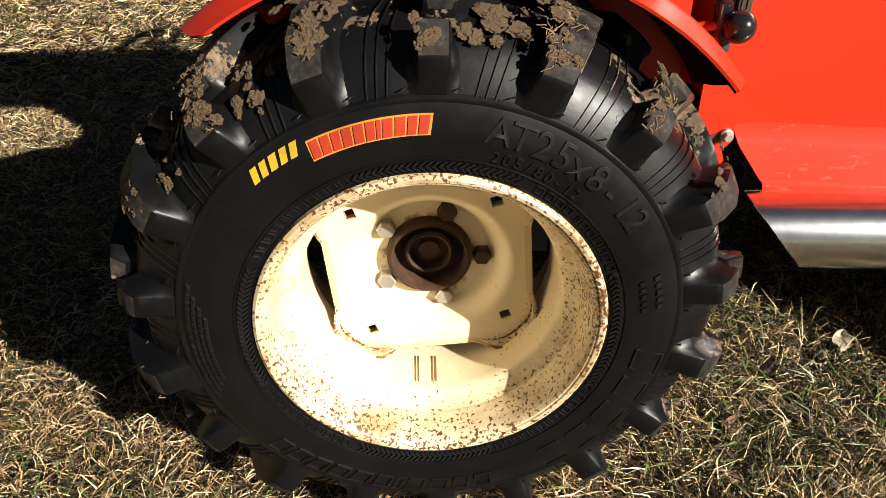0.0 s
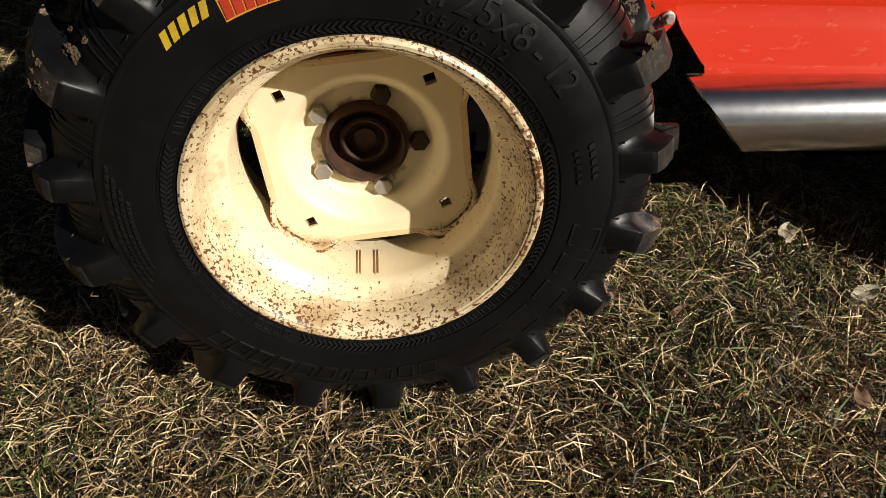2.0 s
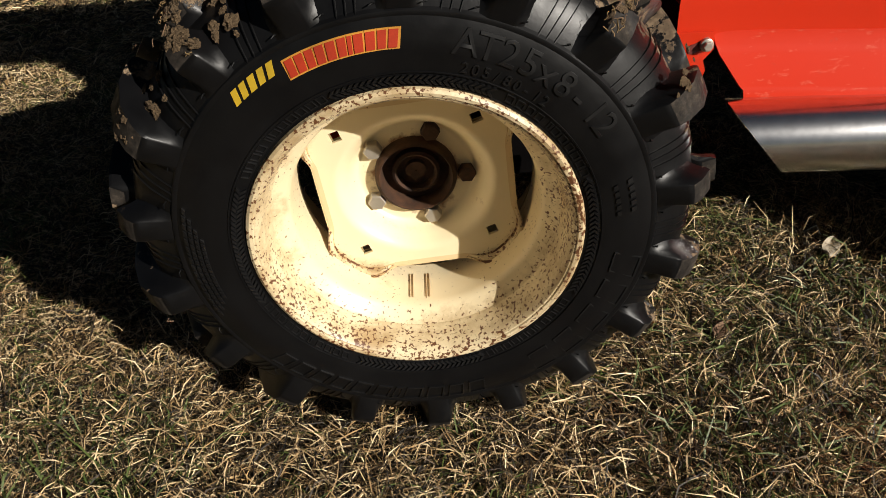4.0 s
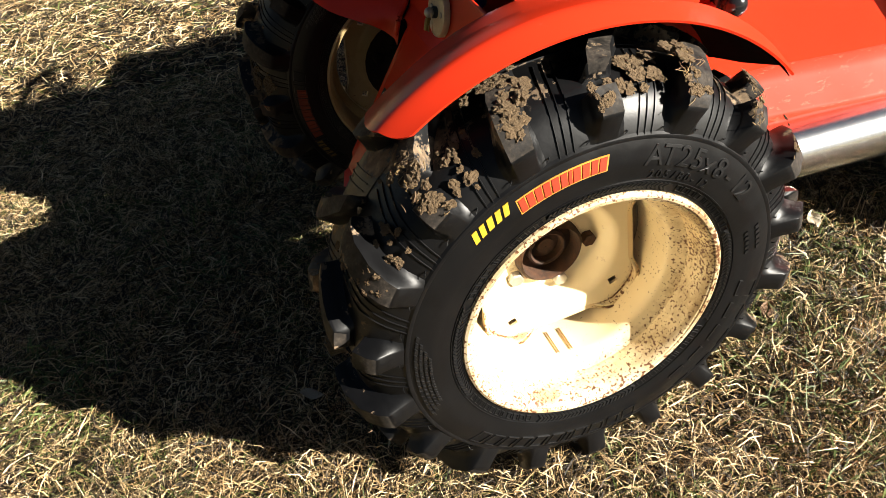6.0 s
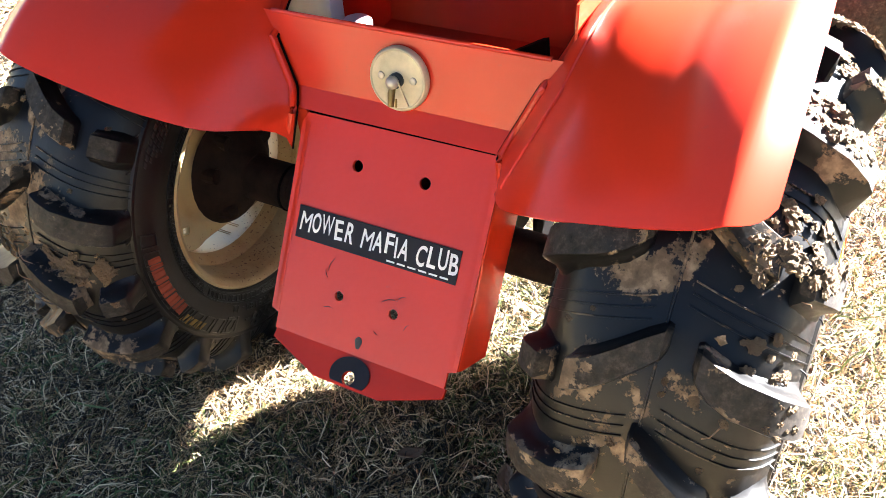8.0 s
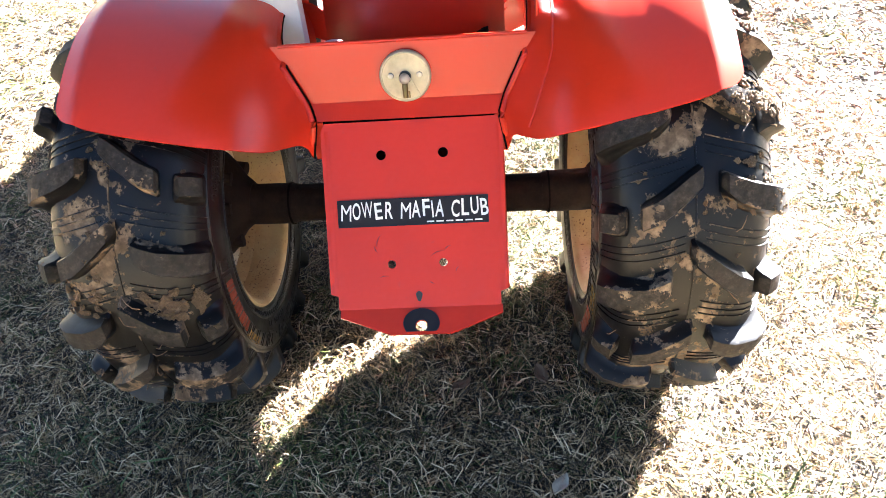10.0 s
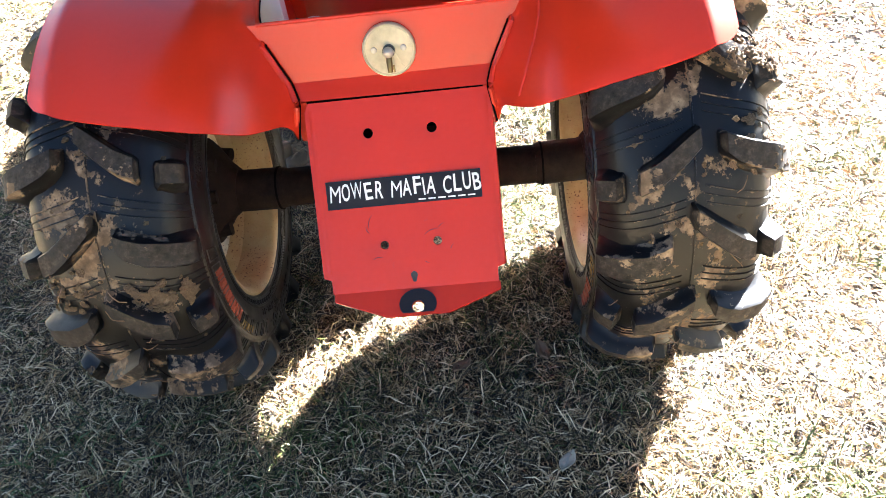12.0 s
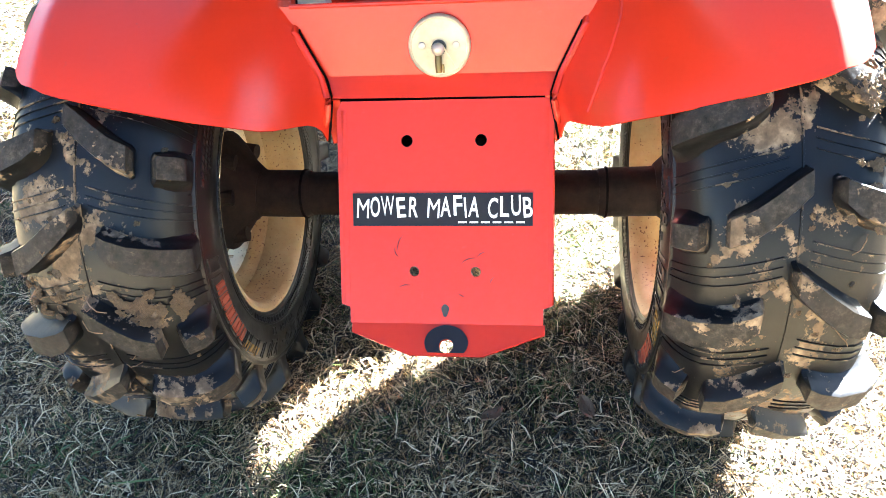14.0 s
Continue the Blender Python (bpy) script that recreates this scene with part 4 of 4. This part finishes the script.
part("lock_barrel", place(revolve([(-0.004 - 0.0075 * (1 - math.cos(a)), max(0.0004, 0.0075 * math.sin(a))) for a in np.linspace(0.05, math.pi - 0.05, 12)], 20, True), TURN_OUT), ZINC, lock, "dull steel lock barrel")
part("key", place(join(tube([(0, -0.010, -0.004), (0, -0.013, -0.012), (0, -0.014, -0.026)], [0.0035, 0.0042, 0.0036], 12), box(0.004, 0.0065, -0.013, -0.011, -0.027, -0.017, 0.0008)), TURN_OUT), BRASS, lock, "worn brass key")
part("key_tag", place(box(0.006, 0.0075, -0.0118, -0.0100, -0.030, -0.002), TURN_OUT @ Matrix.Rotation(radians(-28), 4, "Y")), CREAM_DISC, lock)

# ---- side panel, foot rest, exhaust, lever ----
for sg in (1, -1):
    upper, ledge = [], []
    for x, k, out in ((0.330, 1, 0.0), (0.44, 0, 0.004), (0.56, 0, 0.022), (0.75, 0, 0.045), (1.05, 0, 0.05)):
        upper.append([(x, sg * y, z) for y, z in ((-0.150 - out, 0.66), (-0.160 - out, 0.58), (-0.168 - out, 0.40), (-0.1715 - out, 0.376))])
        ledge.append([(x + d * k, sg * y, z) for d, y, z in ((0.044, -0.1715 - out, 0.384), (0.050, -0.176 - out, 0.368), (0.054, -0.183 - out, 0.358), (0.074, -0.214 - out, 0.328), (0.078, -0.218 - out, 0.324), (0.080, -0.219 - out, 0.314))])
    part("side_panel", thicken(loft(upper, False, False), 0.003), RED, tractor, "glossy red side panel")
    part("foot_ledge", thicken(loft(ledge, False, False), 0.003), RED_SCUFF, tractor, "red foot ledge with scratched paint", angle=60)
UPRIGHT = Matrix.Translation((0, -0.178, 0)) @ Matrix.Rotation(radians(90), 4, "X")
bracket = part("bracket", place(holed([(.322, .388), (.375, .386), (.377, .363), (.366, .349), (.371, .335), (.366, .318), (.322, .318)], [], 0.004), UPRIGHT), RED, tractor, "red bracket tab with a slot")
part("slot", place(holed([(0.3575 + sx * 0.0075 + 0.0065 * math.cos(a), 0.368 + sx * 0.003 + 0.0065 * math.sin(a)) for sx, a0 in ((1, -90), (-1, 90)) for a in [radians(a0 + 20 * k) for k in range(10)]], [], 0.003), Matrix.Translation((0, -0.0012, 0)) @ UPRIGHT), SCRATCH, bracket)
part("bracket_bolt", place(join(revolve([(0.002, .0085), (-.003, .0085), (-.004, .007)], 20, True), revolve([(-.003, .0062), (-.009, .0062), (-.010, .005)], 6, True)), Matrix.Translation((0.366, -0.180, 0.371))), ZINC, bracket)
pipe = bmesh.new()
secs = []
for i, x in enumerate((0.382, 0.70, 1.10)):
    secs.append([(x + (0.042 * (1 - math.sin(2 * math.pi * k / 40)) if i == 0 else 0), -0.240 - 0.05 * (x - 0.382) + 0.049 * math.cos(2 * math.pi * k / 40), 0.271 + 0.049 * math.sin(2 * math.pi * k / 40)) for k in range(40)])
part("exhaust_pipe", thicken(loft(secs, True, False), 0.002), CHROME, tractor, "chrome exhaust pipe cut off at a slant")
knob = join(place(revolve([(0.019 * math.cos(a), max(0.0005, 0.019 * math.sin(a))) for a in np.linspace(0.02, math.pi - 0.02, 16)], 28, True), Matrix.Translation((0.348, -0.188, 0.508))))
part("lever_knob", knob, BLACK, tractor, "shiny black ball knob")
part("lever", tube([(0.332, -0.170, 0.534), (0.333, -0.170, 0.531), (0.336, -0.170, 0.498), (0.337, -0.170, 0.492)], [0.005, 0.0105, 0.0105, 0.007], 16), BLACK, tractor)
part("lever_stem", tube([(0.336, -0.170, 0.512), (0.350, -0.188, 0.508)], 0.006, 10), DARK, tractor)
part("lever_slot", box(0.338, 0.349, -0.174, -0.160, 0.474, 0.490, 0.002), DARK, tractor)
mark_plate = part("shift_plate", box(0.349, 0.365, -0.171, -0.160, 0.512, 0.541, 0.001), DARK, tractor, "small dark shift pattern plate")
for bx in (0.3525, 0.3590):
    part("shift_bar", box(bx, bx + 0.0025, -0.1722, -0.1708, 0.516, 0.537), BRASS, mark_plate)
part("lever_arm", tube([(0.335, -0.172, 0.506), (0.300, -0.166, 0.500), (0.27, -0.15, 0.49)], 0.006, 12), RED, tractor)

part("brake_rod", tube([(0.535, -0.190, 0.562), (0.556, -0.193, 0.537), (0.608, -0.200, 0.475), (0.650, -0.207, 0.425)], 0.0042, 10), FLAT_BLACK, tractor, "thin dark rod on the side panel")

# body under and ahead of the tray
case = [[(x, -0.128, z), (x, -0.122, z - 0.006), (x, 0.122, z - 0.006), (x, 0.128, z), (x, 0.128, 0.374), (x, 0.122, 0.380), (x, -0.122, 0.380), (x, -0.128, 0.374)]
        for x, z in ((-0.050, 0.300), (-0.044, 0.294), (0.135, 0.296), (0.162, 0.304), (0.205, 0.320), (0.27, 0.328), (0.62, 0.328))]
part("transaxle", loft(case, True, True), GREASY, tractor, "greasy cast iron transaxle")
# two unseen plates, added only to trim the sun patch on the ground
BLOCKER_POSE = Matrix.Translation((0, -0.126, 0)) @ Matrix.Rotation(radians(90), 4, "X")
part("sun_blocker_rear", place(holed([(.10, .305), (.147, .300), (.152, .262), (.172, .246), (.176, .215), (.166, .190), (.168, .165), (.10, .165)], [], 0.006), BLOCKER_POSE), FLAT_BLACK, tractor, smooth=False)
part("sun_blocker_front", place(holed([(.222, .10), (.34, .10), (.34, .330), (.303, .315), (.270, .262), (.227, .216)], [], 0.006), BLOCKER_POSE), FLAT_BLACK, tractor, smooth=False)
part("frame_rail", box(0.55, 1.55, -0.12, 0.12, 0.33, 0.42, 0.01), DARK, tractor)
# box added below the frame to keep sun off the ground behind
part("underbody_blocker", box(0.64, 1.22, -0.125, 0.125, 0.12, 0.328, 0.02), FLAT_BLACK, tractor)
hood = []
for x, w, h in ((0.70, 0.20, 0.93), (0.72, 0.21, 0.965), (1.30, 0.205, 0.95), (1.55, 0.19, 0.88)):
    hood.append([(x, -w, 0.42), (x, -w, h - 0.05), (x, -w + 0.03, h - 0.01), (x, 0, h), (x, w - 0.03, h - 0.01), (x, w, h - 0.05), (x, w, 0.42)])
part("hood", loft(hood, True, True), RED, tractor, "red engine hood")
part("dash_post", box(0.58, 0.70, -0.19, 0.19, 0.40, 0.86, 0.02), RED, tractor)
ringpts = [(0.58 + 0.12 * math.cos(a), 0.03 + 0.14 * math.sin(a), 0.985 + 0.035 * math.cos(a)) for a in np.linspace(0, 2 * math.pi, 40)]
part("steering_wheel", join(tube(ringpts, 0.011, 12), tube([(0.64, 0.0, 0.84), (0.58, 0.03, 0.985)], 0.018, 12), tube([(0.58, -0.110, 0.985), (0.58, 0.170, 0.985)], 0.009, 8)), BLACK, tractor, "black steering wheel")
part("seat", box(-0.22, 0.48, -0.20, 0.20, 0.752, 0.806, 0.022), VINYL, tractor, "black padded seat")
# hidden walls added to stop sun leaking through to the left wheel
for sg, x0 in ((-1, 0.02), (1, 0.14)):
    part("fender_sun_blocker", box(x0, 0.290, sg * 0.187 - 0.0015, sg * 0.187 + 0.0015, 0.40, 0.61), RED, tractor)
# black sheets added to close the gap between seat and fenders to sun
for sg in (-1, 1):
    part("seat_gap_blocker", box(0.11, 0.37, sg * 0.187 - 0.002, sg * 0.187 + 0.002, 0.615, 0.758), FLAT_BLACK, tractor)
part("seat_post", box(0.36, 0.56, -0.145, 0.145, 0.38, 0.765, 0.01), RED, tractor)
part("seat_bracket", place(holed([(-.06, -.15), (.06, -.15), (.06, .15), (-.06, .15)], [(0.0, -.10, .014), (0.0, .10, .014)], 0.003), Matrix.Translation((0.31, 0, 0.622))), RED, tractor, "red seat bracket with oval holes", smooth=False)


def front_wheel(y):
    prof = [(-.08, .12), (-.100, .14), (-.108, .18), (-.092, .215), (-.04, .232), (.04, .232), (.092, .215), (.108, .18), (.100, .14), (.08, .12)]
    t = part("front_tyre", revolve(prof, 64), RUBBER, tractor, "muddy front tyre")
    t.location = (1.24, y, 0.222)
    part("front_rim", revolve([(-.075, .122), (-.07, .115), (-.04, .10), (-.03, .03), (0, .02)], 40, False), CREAM_RUST, t)


front_wheel(-0.45)
front_wheel(0.45)
part("front_axle", tube([(1.24, -0.45, 0.222), (1.24, 0, 0.30), (1.24, 0.45, 0.222)], 0.025, 12), DARK, tractor)

# ---- things in the tray ----
card = part("paper_carton", box(.083, .112, .154, .235, .464, .66, 0.002), PAPER, None, smooth=False)
tagged(card, "white paper carton standing in the red tray", "carton")
can = new("spray_can")
tagged(can, "blue can with a pink lid standing in the tray", "can")
STAND = Matrix.Translation((0.076, 0.112, 0.464)) @ Matrix.Rotation(radians(90), 4, "X")
part("can_body", place(revolve([(0.0, .020), (.004, .0215), (.048, .0215), (.052, .019)], 28, True), STAND), BLUE, can)
part("lid", place(revolve([(.052, .0195), (.060, .0195), (.063, .017)], 28, True), STAND), PINK, can, "pink lid")

scraper = part("black_scraper", place(holed([(0, 0), (0.055, 0), (0.047, 0.058), (0.040, 0.056), (0.005, 0.036)], [], 0.012), Matrix.Translation((0.112, -0.074, 0.462)) @ Matrix.Rotation(radians(-90), 4, "Z") @ Matrix.Rotation(radians(86), 4, "X")), FLAT_BLACK, None, smooth=False)
tagged(scraper, "black plastic scraper leaning in the red tray", "scraper")
